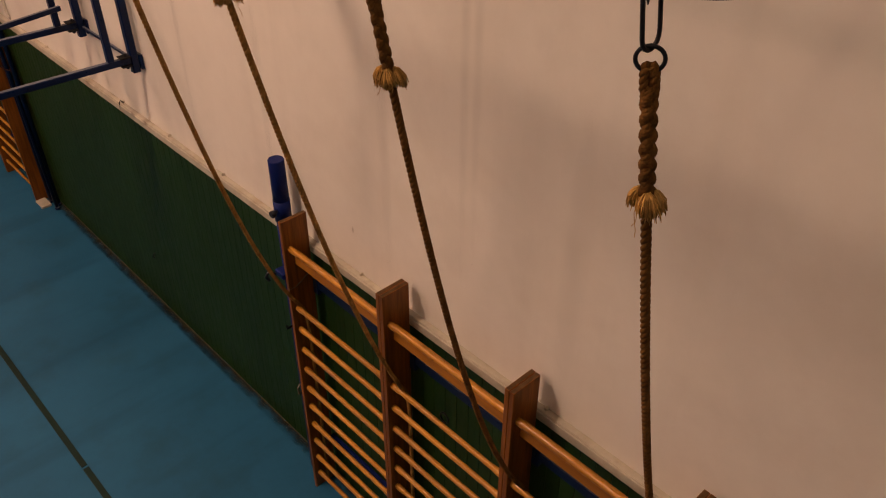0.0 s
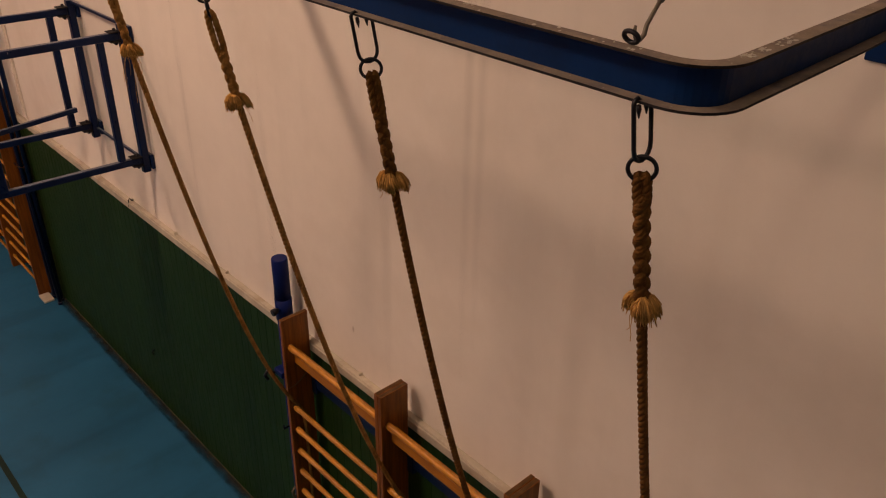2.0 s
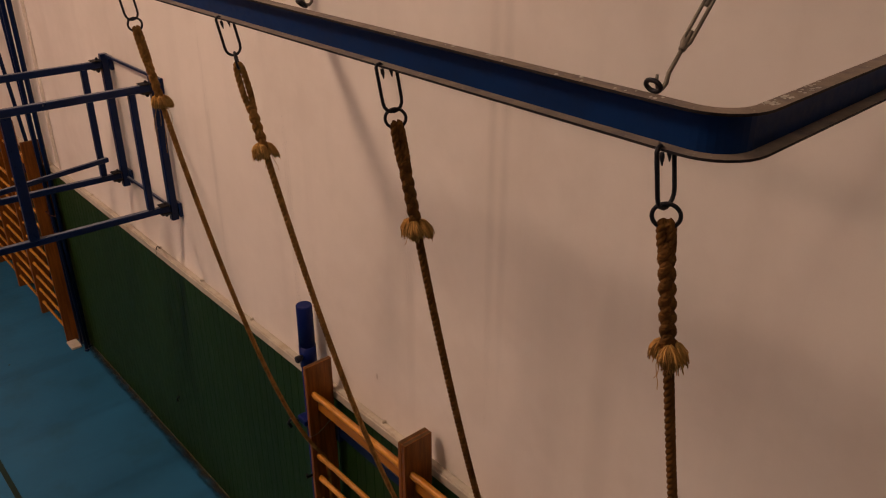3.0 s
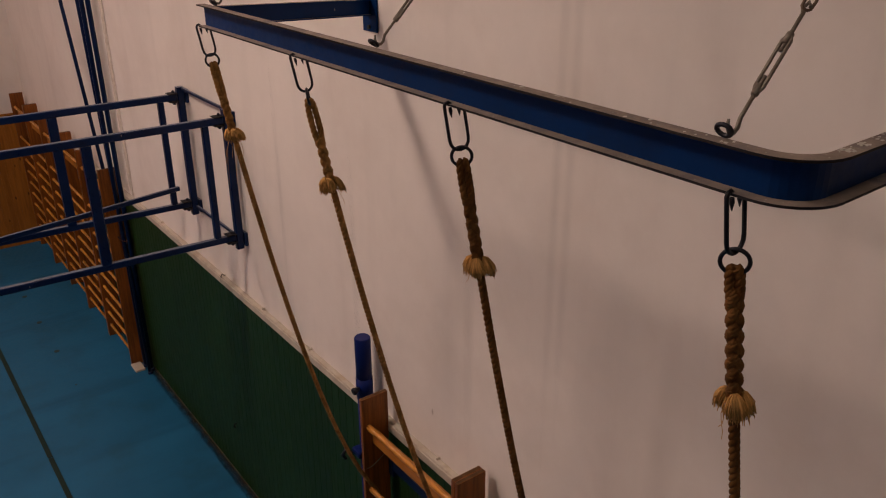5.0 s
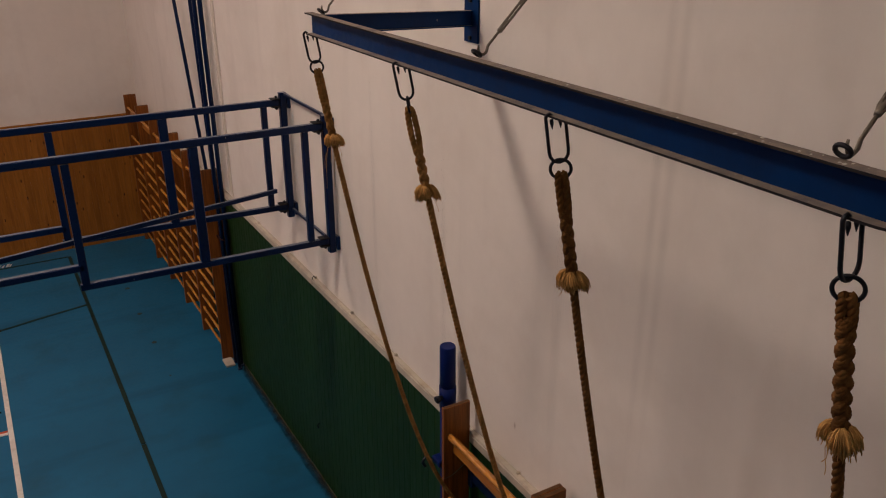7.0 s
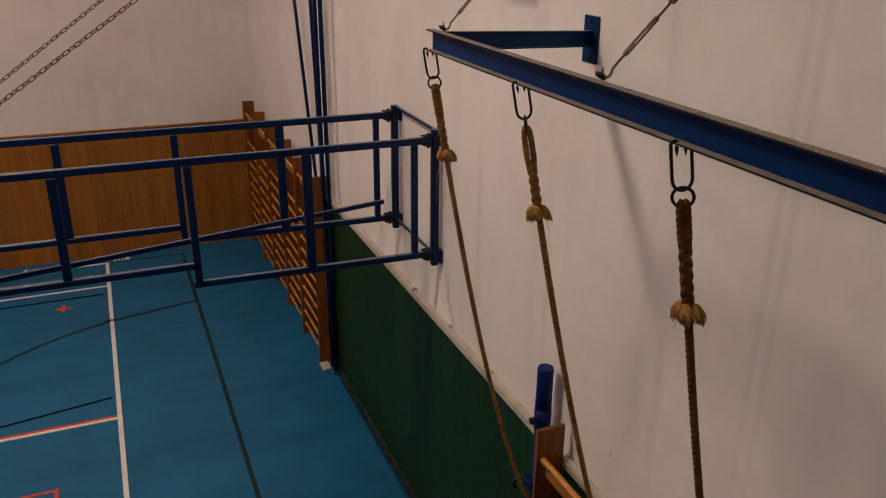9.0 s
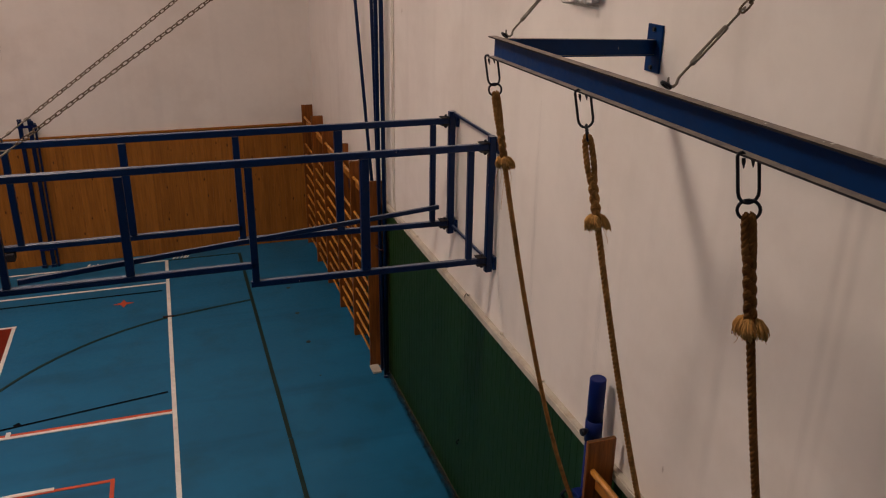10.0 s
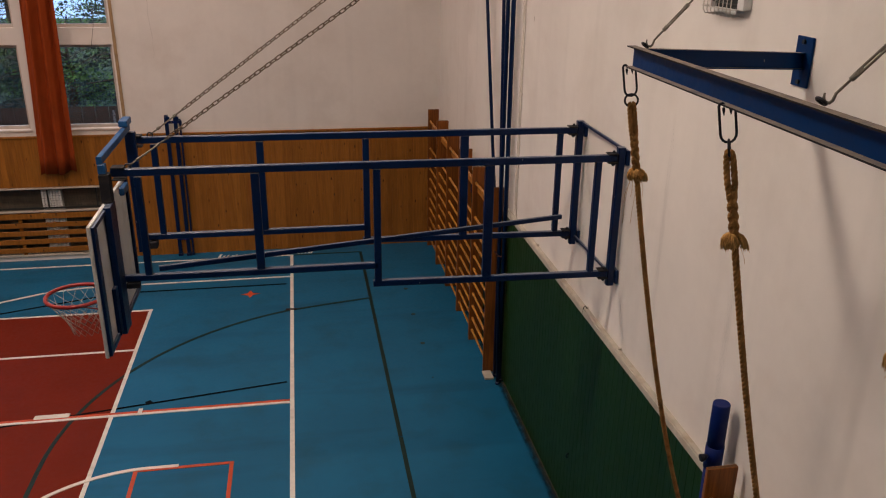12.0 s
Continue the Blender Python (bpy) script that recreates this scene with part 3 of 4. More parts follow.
def wall_bars(y0, y1, group, label):
    """One bay between y0 and y1: two side boards, rungs, a top rail and fixing rails."""
    mid, half = (y0 + y1) / 2, abs(y1 - y0) / 2
    w = thing("wall_bars", label, "wall bars", group=group, at=(0, mid, 0))
    for s in (-1, 1):
        shared("side_board", BOARD_ME, w, Matrix.Translation((0, s * (half - 0.0160), 0)))
    me = rung_mesh(2 * half - 0.062)
    for z in RUNG_Z:
        shared("rung", me, w, Matrix.Translation((-0.205, 0, z)))
    hl = half - 0.0315
    part("top_rail", soft_box(-0.182, -0.150, -hl, hl, 2.285, 2.392, 0.006, 2), RAIL, w)
    part("fixing_rail", soft_box(-0.060, -0.032, -hl, hl, 2.03, 2.10, 0.004), BLUE_FRAME, w, "dark blue fixing rail")
    part("fixing_rail", soft_box(-0.062, -0.032, -hl, hl, 0.42, 0.50, 0.004), BLUE_POLE, w)
    for s in (-1, 1):
        part("bracket", soft_box(-0.066, -0.030, s * (half - 0.06) - 0.025, s * (half - 0.06) + 0.025, 1.98, 2.13, 0.003), BLUE_FRAME, w)
    return w


for i in range(4):
    wall_bars(1.013 - i, 0.013 - i, "wall bars under the ropes", "lacquered wooden wall bars with red-brown side boards")
thing("wire", "thin bent wire tied across a side board", "wire",
      sweep(B(), [(-0.252, 0.985, 2.10), (-0.20, 0.982, 2.10), (-0.15, 0.980, 2.125), (-0.11, 0.975, 2.16), (-0.07, 0.975, 2.17)], 0.003, 6), GALV)
thing("wall_hook", "small black iron loop on the green boarding", "hook",
      sweep(B(), [(-0.030, -0.298 + 0.035 * math.cos(i * math.tau / 14), 1.72 + 0.04 * math.sin(i * math.tau / 14)) for i in range(14)], 0.006, 6, closed=True), IRON)
thing("wall_hook", "small rusty hook low on the green boarding", "hook",
      sweep(B(), [(-0.026, 3.89, 0.70), (-0.045, 3.89, 0.70), (-0.055, 3.89, 0.68), (-0.05, 3.89, 0.655), (-0.038, 3.89, 0.66)], 0.008, 6), IRON)
FAR_Y0 = 6.83
for i in range(5):
    wall_bars(FAR_Y0 + 0.995 * i, FAR_Y0 + 0.995 * (i + 1), "wall bars towards the far corner", "worn wooden wall bars beside the blue poles")
thing("floor_plate", "small white plate under wall bar foot", "plate", soft_box(-0.265, -0.145, 6.62, 6.825, 0.0, 0.03, 0.004), TRIM)


# ---- blue poles and conduits ----
def climbing_pole(x, y, r, top, lean=(0, 0), label="tall dark blue steel pole against the wall"):
    p = thing("climbing_pole", label, "pole", at=(x, y, 0), group="blue poles by the wall bars")
    part("tube", sweep(B(), [(0, 0, 0.0), (lean[0], lean[1], top)], r, 14), BLUE_FRAME, p)
    part("foot", sweep(B(), [(0, 0, 0.0), (0, 0, 0.03)], r * 1.35, 14), BLUE_FRAME, p)
    part("collar", sweep(B(), [(lean[0] * 0.3, lean[1] * 0.3, 1.75), (lean[0] * 0.3, lean[1] * 0.3, 1.80)], r * 1.22, 14), TAPE, p, "brown strap")
    return p


climbing_pole(-0.112, 6.715, 0.025, CEILING, (0.0, 0.12))
climbing_pole(-0.078, 6.585, 0.027, CEILING, (0.0, 0.14))
climbing_pole(-0.125, 6.500, 0.021, CEILING, (0.025, 0.90), "slim dark blue steel pole leaning against the wall")
rod = thing("stay_rod", "thin dark blue rod leaning from the poles", "rod")
part("tube", sweep(B(), [(-0.10, 6.91, 1.74), (-0.10, 8.86, 7.74)], 0.022, 10), BLUE_FRAME, rod)
part("end_plug", sweep(B(), [(-0.10, 6.895, 1.69), (-0.10, 6.91, 1.74)], 0.026, 10), BLUE_FRAME, rod)
part("strap", sweep(B(), [(-0.10 + 0.05 * math.cos(i * math.tau / 12), 6.78 + 0.17 * math.sin(i * math.tau / 12), 1.78) for i in range(12)], 0.008, 6, closed=True), TAPE, rod, "brown strap round rod and poles")
for y, low in ((6.445, 2.50), (6.385, 2.44)):
    c = thing("conduit", "thin cream painted pipe fixed to the wall", "pipe", group="wall conduits")
    part("tube", sweep(B(), [(-0.012, y, CEILING), (-0.012, y, low), (-0.012, y - 0.03, low - 0.055), (-0.012, y - 0.09, low - 0.07)], 0.009, 8), PIPE, c)
    for z in (2.9, 3.9, 4.9, 5.9, 6.9):
        part("saddle", soft_box(-0.024, -0.001, y - 0.018, y + 0.018, z - 0.008, z + 0.008, 0.002), PIPE, c)

# ---- pine boarding on the far wall ----
PINE_TOP = 2.25
PANEL_N = thing("wall_panel_north", "varnished knotty pine boarding on far wall", "wall panel",
                box(B(), NICHE_X1 + 0.02, -0.02, FAR - 0.006, FAR - 0.001, 0.0, PINE_TOP), PINE, kind="structure")
thing("trim", "dark varnished wooden capping rail", "trim", soft_box(-14.5, -0.02, FAR - 0.045, FAR - 0.001, PINE_TOP + 0.002, PINE_TOP + 0.035, 0.005), PINE, kind="structure")


# ---- radiator niche ----
def radiator_cover():
    r = thing("radiator_cover", "pine slatted radiator cover with mesh strip above", "radiator cover", at=(0, FAR, 0))
    x0, x1 = NICHE_X0 + 0.02, NICHE_X1 - 0.02
    sl = [(0.793, 0.895), (0.630, 0.720), (0.478, 0.570), (0.322, 0.412), (0.155, 0.250)]
    for a, b in sl:
        part("slat", soft_box(x0, x1, -0.025, 0.0, a, b, 0.005), PINE, r)
    for x in (-6.25, -7.55, -8.9, -10.3, -11.7, -13.0):
        part("batten", soft_box(x - 0.03, x + 0.03, 0.001, 0.035, 0.10, 0.915, 0.003), PINE, r)
    # added sheet; its dark brown stands in for the shade behind the slats
    part("lining", soft_box(x0, x1, 0.185, 0.198, 0.085, 1.34, 0.002), LINING, r, "dark brown sheet added to darken the slat gaps")
    part("ledge", soft_box(x0, x1, -0.04, 0.03, 0.92, 0.95, 0.004), FRAME_WHITE, r)
    part("base_strip", soft_box(x0, x1, -0.03, 0.03, 0.082, 0.12, 0.004), TRIM, r)
    f = B()
    box(f, x0, x1, -0.012, 0.012, 0.975, 1.0)
    box(f, x0, x1, -0.012, 0.012, 1.32, 1.345)
    for x in (-6.2, -7.02, -8.4, -9.8, -11.2, -12.6):
        box(f, x - 0.012, x + 0.012, -0.012, 0.012, 1.0, 1.32)
    part("mesh_frame", f, DARK, r, "dark green steel frame")
    w = B()
    for i in range(int((x1 - x0) / 0.05)):
        x = x0 + 0.05 * i
        if x > -9.0:
            box(w, x - 0.0012, x + 0.0012, 0.004, 0.006, 1.0, 1.32)
    for i in range(7):
        box(w, -9.0, x1, 0.0062, 0.0082, 1.025 + 0.045 * i, 1.0274 + 0.045 * i)
    part("wire_mesh", w, DARK, r)
    part("shelf", soft_box(x0, x1, -0.06, 0.19, 1.347, 1.373, 0.004), FRAME_WHITE, r)
    return r


radiator_cover()


def radiator(x):
    r = thing("radiator", "white enamel radiator inside the wall niche", "radiator", at=(x, FAR + 0.105, NICHE_Z0))
    for i in range(7):
        bm = soft_box(-0.14 + 0.048 * i, -0.094 + 0.048 * i, -0.06, 0.06, 0.0, 1.22, 0.01)
        part("column", bm, RADIATOR, r)
    return r


for x in (-7.0, -9.6, -12.2):
    radiator(x)


# ---- curtain ----
def curtain(x0, x1, top, bottom, label):
    c = thing("curtain", label, "curtain", at=(0, FAR - 0.16, 0))
    bm = B()
    n, rows = 64, 14
    grid = []
    for j in range(rows + 1):
        v = j / rows
        z = top + (bottom - top) * v
        line = []
        for i in range(n + 1):
            u = i / n
            spread = 1.0 + 0.22 * v
            x = (x0 + x1) / 2 + (u - 0.5) * (x1 - x0) * spread - 0.10 * v
            fold = math.sin(u * math.tau * 2.7 + 0.9 * math.sin(v * 2.2)) * 0.06 + math.sin(u * math.tau * 6.3 + v * 3) * 0.014
            line.append(bm.verts.new((x, fold, z + 0.06 * v * (u - 0.5) + 0.025 * v * math.sin(u * 9))))
        grid.append(line)
    for j in range(rows):
        for i in range(n):
            f = bm.faces.new((grid[j][i], grid[j][i + 1], grid[j + 1][i + 1], grid[j + 1][i]))
            f.smooth = True
    cloth = part("cloth", bm, CURTAIN, c)
    sol = cloth.modifiers.new("thick", "SOLIDIFY")
    sol.thickness = 0.006
    part("rail", soft_box(x0 - 0.3, x1 + 0.3, -0.02, 0.02, top, top + 0.03, 0.004), FRAME_WHITE, c)
    part("rail_bracket", soft_box((x0 + x1) / 2 - 0.02, (x0 + x1) / 2 + 0.02, 0.022, 0.159, top, top + 0.03, 0.003), FRAME_WHITE, c)
    return c


curtain(-6.87, -6.36, 5.75, 1.655, "faded orange curtain gathered between two windows")


# ---- net posts at the far wall ----
def net_post(x, r, h, label):
    p = thing("net_post", label, "post", at=(x, FAR - 0.10, 0), group="net posts at the far wall")
    part("tube", bar(B(), (0, 0, 0), (0, 0, h), r * 2, r * 2, (0, 1, 0)), BLUE_FRAME, p)
    part("pulley", soft_box(-r * 0.6, r * 2.0, -r - 0.03, -r, h - 0.10, h - 0.02, 0.006), BLUE_FRAME, p)
    part("foot", soft_box(-r * 1.3, r * 1.3, -r * 1.5, r * 1.5, 0.0, 0.05, 0.004), BLUE_FRAME, p)
    return p


net_post(-4.85, 0.031, 2.62, "dark blue steel net post leaning at the boarding")
net_post(-4.70, 0.031, 2.62, "dark blue steel net post beside its twin")
net_post(-4.625, 0.016, 2.55, "slender dark blue post with pulley")
for z in (0.34, 2.50):
    k_ = thing("post_coupler", "dark blue steel strap joining the net posts", "strap", group="straps on the net posts", at=(-4.74, FAR - 0.10, z))
    part("band", soft_box(-0.145, 0.135, -0.042, -0.0315, -0.022, 0.022, 0.003), BLUE_POLE, k_)
    part("bolt", sweep(B(), [(-0.035, -0.042, 0), (-0.035, -0.056, 0)], 0.013, 6), IRON, k_)
    part("bolt", sweep(B(), [(0.078, -0.042, 0), (0.078, -0.056, 0)], 0.011, 6), IRON, k_)


# ---- basketball frame ----
NY, FY = 3.20, 4.19
XE = -3.92


def basketball_frame():
    g = thing("basketball_hoop", "wall mounted basketball hoop on dark blue steel bracket", "basketball hoop", at=(0, 3.69, 0))

    def P(name, p0, p1, w, h=None, up=(0, 0, 1), label=""):
        o = lambda p: (p[0], p[1] - 3.69, p[2])
        return part(name, bar(B(), o(p0), o(p1), w, h, up), BLUE_FRAME, g, label)

    for y in (NY, FY):
        P("wall_post", (-0.06, y, 2.88), (-0.06, y, 4.06), 0.06, 0.06, (0, 1, 0))
        P("top_chord", (-0.10, y, 3.975), (-3.90, y, 3.99), 0.05, 0.055)
        P("bottom_chord", (-0.10, y, 2.985), (-2.04, y, 3.015), 0.05, 0.05)
        oz = 3.168 if y == NY else 3.137
        P("outer_chord", (-2.0, y, oz), (-3.93, y, oz + 0.002), 0.05, 0.05)
        for x, z0, w in ((-0.24, 2.99, 0.05), (-1.122, 3.0, 0.072), (-2.0, 3.0, 0.055), (-2.90, oz, 0.062), (-3.725 if y == NY else -3.76, oz, 0.05)):
            P("upright", (x, y, z0 + 0.026), (x, y, 3.95), w, 0.05, (0, 1, 0))
        for z in (3.975, 2.985):
            yc = y - 3.69
            block = part("hinge_block", soft_box(-0.150, -0.094, yc - 0.026, yc + 0.026, z - 0.024, z + 0.024, 0.004), BLUE_FRAME, g)
            for dz in (-0.038, 0.031):
                part("hinge_plate", soft_box(-0.172, -0.088, yc - 0.042, yc + 0.042, z + dz, z + dz + 0.008, 0.002), DARK_STEEL, block, "dark steel plate")
            part("hinge_pin", sweep(B(), [(-0.118, yc, z - 0.066), (-0.118, yc, z - 0.062), (-0.118, yc, z + 0.052), (-0.118, yc, z + 0.060)], [0.009, 0.012, 0.012, 0.008], 8), IRON, block)
            part("hinge_nut", sweep(B(), [(-0.118, yc, z - 0.056), (-0.118, yc, z - 0.040)], 0.019, 6), IRON, block)
        part("anchor_plate", soft_box(-0.028, -0.001, y - 3.69 - 0.05, y - 3.69 + 0.05, 2.90, 3.02, 0.003), BLUE_FRAME, g)
        part("anchor_plate", soft_box(-0.028, -0.001, y - 3.69 - 0.05, y - 3.69 + 0.05, 3.92, 4.04, 0.003), BLUE_FRAME, g)
    P("cross_rod", (-0.045, NY + 0.031, 4.045), (-0.045, FY - 0.031, 4.045), 0.022, 0.022)
    P("cross_rod", (-0.045, NY + 0.031, 2.96), (-0.045, FY - 0.031, 2.96), 0.022, 0.022)
    P("diagonal_brace", (-0.20, FY - 0.05, 3.17), (-3.66, NY + 0.05, 3.215), 0.035, 0.04)
    part("end_bar", bar(B(), (XE - 0.03, NY - 3.69 - 0.085, 4.10), (XE - 0.03, FY - 3.69, 4.10), 0.04, 0.055), BLUE_LIGHT, g, "end bar in blue lightened for window sheen")
    part("end_bracket", soft_box(XE - 0.065, XE + 0.005, FY - 3.69 - 0.16, FY - 3.69 + 0.02, 4.132, 4.185, 0.006), BLUE_LIGHT, g, "lighter blue bracket")
    # near end: near-black head above the board, blue post against its back
    part("end_post_head", soft_box(-3.968, -3.895, -0.590, -0.514, 3.790, 4.000, 0.004), DARK_STEEL, g, "near-black steel head of the end post")
    part("end_post_cap", soft_box(-3.968, -3.915, -0.580, -0.524, 4.002, 4.071, 0.004), BLUE_LIGHT, g, "lighter blue cap")
    part("end_post", soft_box(-3.9425, -3.893, -0.690, -0.512, 2.80, 3.788, 0.004), BLUE_FRAME, g)
    part("end_strap", soft_box(-3.9425, -3.915, -0.770, -0.692, 2.83, 3.20, 0.003), BLUE_FRAME, g)
    part("board_strut", soft_box(-3.9425, -3.912, -0.480, -0.440, 2.76, 3.14, 0.003), BLUE_FRAME, g)
    for z in (3.935, 4.022):
        part("end_plate", soft_box(-3.955, -3.845, FY - 3.69 - 0.045, FY - 3.69 + 0.045, z, z + 0.010, 0.002), DARK_STEEL, g, "dark steel plate")
        part("end_plate", soft_box(-3.893, -3.80, NY - 3.69 - 0.045, NY - 3.69 + 0.045, z + 0.002, z + 0.012, 0.002), DARK_STEEL, g, "dark steel plate")
    part("end_clamp", soft_box(XE + 0.034, XE + 0.105, FY - 3.69 - 0.06, FY - 3.69 + 0.035, 3.045, 3.109, 0.006), DARK_STEEL, g, "dark steel clamp")
    part("end_clamp", soft_box(-3.892, -3.80, NY - 3.69 - 0.040, NY - 3.69 + 0.040, 3.095, 3.141, 0.006), DARK_STEEL, g, "dark steel clamp")
    P("end_post", (XE - 0.01, FY - 0.03, 3.02), (XE - 0.01, FY - 0.03, 4.068), 0.085, 0.05, (0, 1, 0))
    part("board_clip", soft_box(-3.9425, -3.905, 3.56 - 3.69, 3.74 - 3.69, 3.705, 3.765, 0.005), BLUE_LIGHT, g, "lighter blue clip")
    # chains up to the wall
    for y in (NY, FY):
        top = 6.60 if y == NY else 6.76
        a, b = Vector((-3.78, y - 3.69, 4.03)), Vector((-0.03, y - 3.69, top))
        d = (b - a).normalized()
        side = Vector((0, 1, 0))
        tb = B()
        sweep(tb, [a, a + d * 0.10], 0.006, 8)
        for s in (-1, 1):
            sweep(tb, [a + d * 0.085 + side * 0.006 * s, a + d * 0.10 + side * 0.013 * s, a + d * 0.26 + side * 0.013 * s, a + d * 0.275 + side * 0.006 * s], 0.006, 6)
        sweep(tb, [a + d * 0.078, a + d * 0.108], 0.013, 6)
        sweep(tb, [a + d * 0.252, a + d * 0.282], 0.013, 6)
        sweep(tb, [a + d * 0.25, a + d * 0.36], 0.006, 8)
        part("turnbuckle", tb, GALV, g, "weathered galvanised turnbuckle")
        part("chain", chain_mesh(a + d * 0.345, b, 0.026, 0.0044, 0.046, 0.0), CHAIN, g, "dull steel chain")
        part("chain_plate", soft_box(-0.02, -0.001, y - 3.69 - 0.05, y - 3.69 + 0.05, top - 0.08, top + 0.08, 0.004), BLUE_FRAME, g)
        part("chain_eye", sweep(B(), [(-3.78 + 0.022 * math.cos(a_), y - 3.69, 4.028 + 0.022 * math.sin(a_)) for a_ in [i * math.tau / 12 for i in range(12)]],
                                0.006, 6, closed=True), IRON, g)
    return g


def chain_mesh(a, b, width, wire, pitch, sag):
    """Oval links, each turned a quarter from the last."""
    bm = B()
    a, b = Vector(a), Vector(b)
    n = int((b - a).length / pitch)
    d = (b - a).normalized()
    u = d.orthogonal().normalized()
    v = d.cross(u)
    L = pitch + 2 * wire
    for i in range(n):
        s = (i + 0.5) / n
        c = a.lerp(b, s) - Vector((0, 0, sag * 4 * s * (1 - s)))
        side = u if i % 2 else v
        pts = []
        for q in range(12):
            an = q * math.tau / 12
            cx = math.cos(an)
            lx = (L / 2 - width / 2) * (1 if cx > 0.01 else -1 if cx < -0.01 else 0)
            pts.append(c + d * (lx + cx * (width / 2)) + side * (math.sin(an) * (width / 2)))
        sweep(bm, pts, wire, 5, closed=True)
    return bm


HOOP = basketball_frame()


# ---- backboard, rim and net ----
def backboard():
    w, h = 0.61, 0.975
    g = part("board", soft_box(-0.025, 0.0, -w, w, 0.0, h, 0.004), BACKBOARD, HOOP, "white laminate backboard")
    g.location = (-3.945, 3.22 - 3.69, 2.81)
    for y0, y1, z0, z1 in ((-w + 0.01, -w + 0.085, 0.01, h - 0.01), (w - 0.05, w - 0.01, 0.01, h - 0.01), (-w + 0.086, -0.302, 0.01, 0.045),
                           (0.035, w - 0.051, 0.01, 0.045), (-w + 0.086, -0.222, h - 0.04, h - 0.01)):
        part("back_rail", soft_box(0.0005, 0.022, y0, y1, z0, z1, 0.002), BLUE_FRAME, g, "dark blue steel rail")
    part("rim_mount", soft_box(-0.05, -0.026, -0.09, 0.09, 0.09, 0.23, 0.005), RIM, g)
    cx, rz, rr = -0.325, 0.232, 0.215
    part("rim", sweep(B(), [(cx + rr * math.cos(i * math.tau / 36), rr * math.sin(i * math.tau / 36), rz) for i in range(36)], 0.0150, 8, closed=True),
         RIM, g, "red painted steel ring")
    for s in (-1, 1):
        part("rim_brace", sweep(B(), [(-0.05, s * 0.06, 0.11), (cx + 0.08, s * 0.19, rz - 0.012)], 0.006, 6), RIM, g)
    net = B()
    n = 14
    levels = [(0.0, 0.215), (-0.07, 0.180), (-0.11, 0.158), (-0.15, 0.138), (-0.185, 0.124), (-0.22, 0.114), (-0.255, 0.109), (-0.29, 0.107)]
    for i in range(n):
        for s in (-1, 1):
            pts = []
            for k_, (dz, r) in enumerate(levels):
                an = (i + s * 0.5 * (k_ % 2)) * math.tau / n
                pts.append((cx + r * math.cos(an) + 0.16 * -dz, r * math.sin(an), rz - 0.006 + dz))
            sweep(net, pts, 0.0024, 4)
    part("net", net, NET, g, "white knotted cord net")
    return g


backboard()


# ---- rope beam ----
BX, BY0, BY1, BZ = -1.075, -2.087, 0.775, 5.107


def beam_path():
    r = 0.10
    pts = [Vector((BX - 0.0, BY1, BZ))]
    for i in range(25):
        pts.append(Vector((BX, BY1 + (BY0 + r - BY1) * (i + 1) / 25, BZ)))
    for i in range(1, 9):
        an = math.pi / 2 * i / 8
        pts.append(Vector((BX + r - r * math.cos(an), BY0 + r - r * math.sin(an), BZ)))
    pts.append(Vector((-0.40, BY0 + 0.016, BZ + 0.002)))
    pts.append(Vector((-0.016, BY0 + 0.032, BZ + 0.004)))
    return pts


def i_section(bm, pts, h, w, tw, tf, slot):
    """Sweep of an I section, upright; slot picks the material of web and flanges."""
    prof = [(-w, -h), (w, -h), (w, -h + tf), (tw, -h + tf), (tw, h - tf), (w, h - tf), (w, h), (-w, h), (-w, h - tf), (-tw, h - tf), (-tw, -h + tf), (-w, -h + tf)]
    rings = []
    for i, p in enumerate(pts):
        t = (pts[min(i + 1, len(pts) - 1)] - pts[max(i - 1, 0)])
        t.z = 0
        t.normalize()
        s = Vector((t.y, -t.x, 0))
        rings.append([bm.verts.new(p + s * a + Vector((0, 0, b))) for a, b in prof])
    for r0, r1 in zip(rings, rings[1:]):
        for k_ in range(12):
            f = bm.faces.new((r0[k_], r0[(k_ + 1) % 12], r1[(k_ + 1) % 12], r1[k_]))
            f.material_index = 1 if k_ in slot else 0
    bm.faces.new(rings[0])
    bm.faces.new(rings[-1][::-1])


def c_section(bm, pts, h, w, tw, tf):
    """Sweep of a channel, open towards the outside of the bend, with dusty flange tops and lips painted dark for shade.
    """
    prof = [(-w, -h), (w, -h), (w, -h + tf), (-w + tw, -h + tf), (-w + tw, h - tf), (w, h - tf), (w, h), (-w, h)]
    rings = []
    for i, p in enumerate(pts):
        t = (pts[min(i + 1, len(pts) - 1)] - pts[max(i - 1, 0)])
        t.z = 0
        t.normalize()
        s = Vector((t.y, -t.x, 0))
        rings.append([bm.verts.new(p + s * a + Vector((0, 0, b))) for a, b in prof])
    for r0, r1 in zip(rings, rings[1:]):
        for k_ in range(8):
            f = bm.faces.new((r0[k_], r0[(k_ + 1) % 8], r1[(k_ + 1) % 8], r1[k_]))
            f.material_index = 1 if k_ in (2, 6) else 2 if k_ in (1, 5) else 0
    bm.faces.new(rings[0])
    bm.faces.new(rings[-1][::-1])


def bolt(bm, c, d, r=0.012, l=0.012):
    c, d = Vector(c), Vector(d)
    sweep(bm, [c, c + d * l], r, 6)


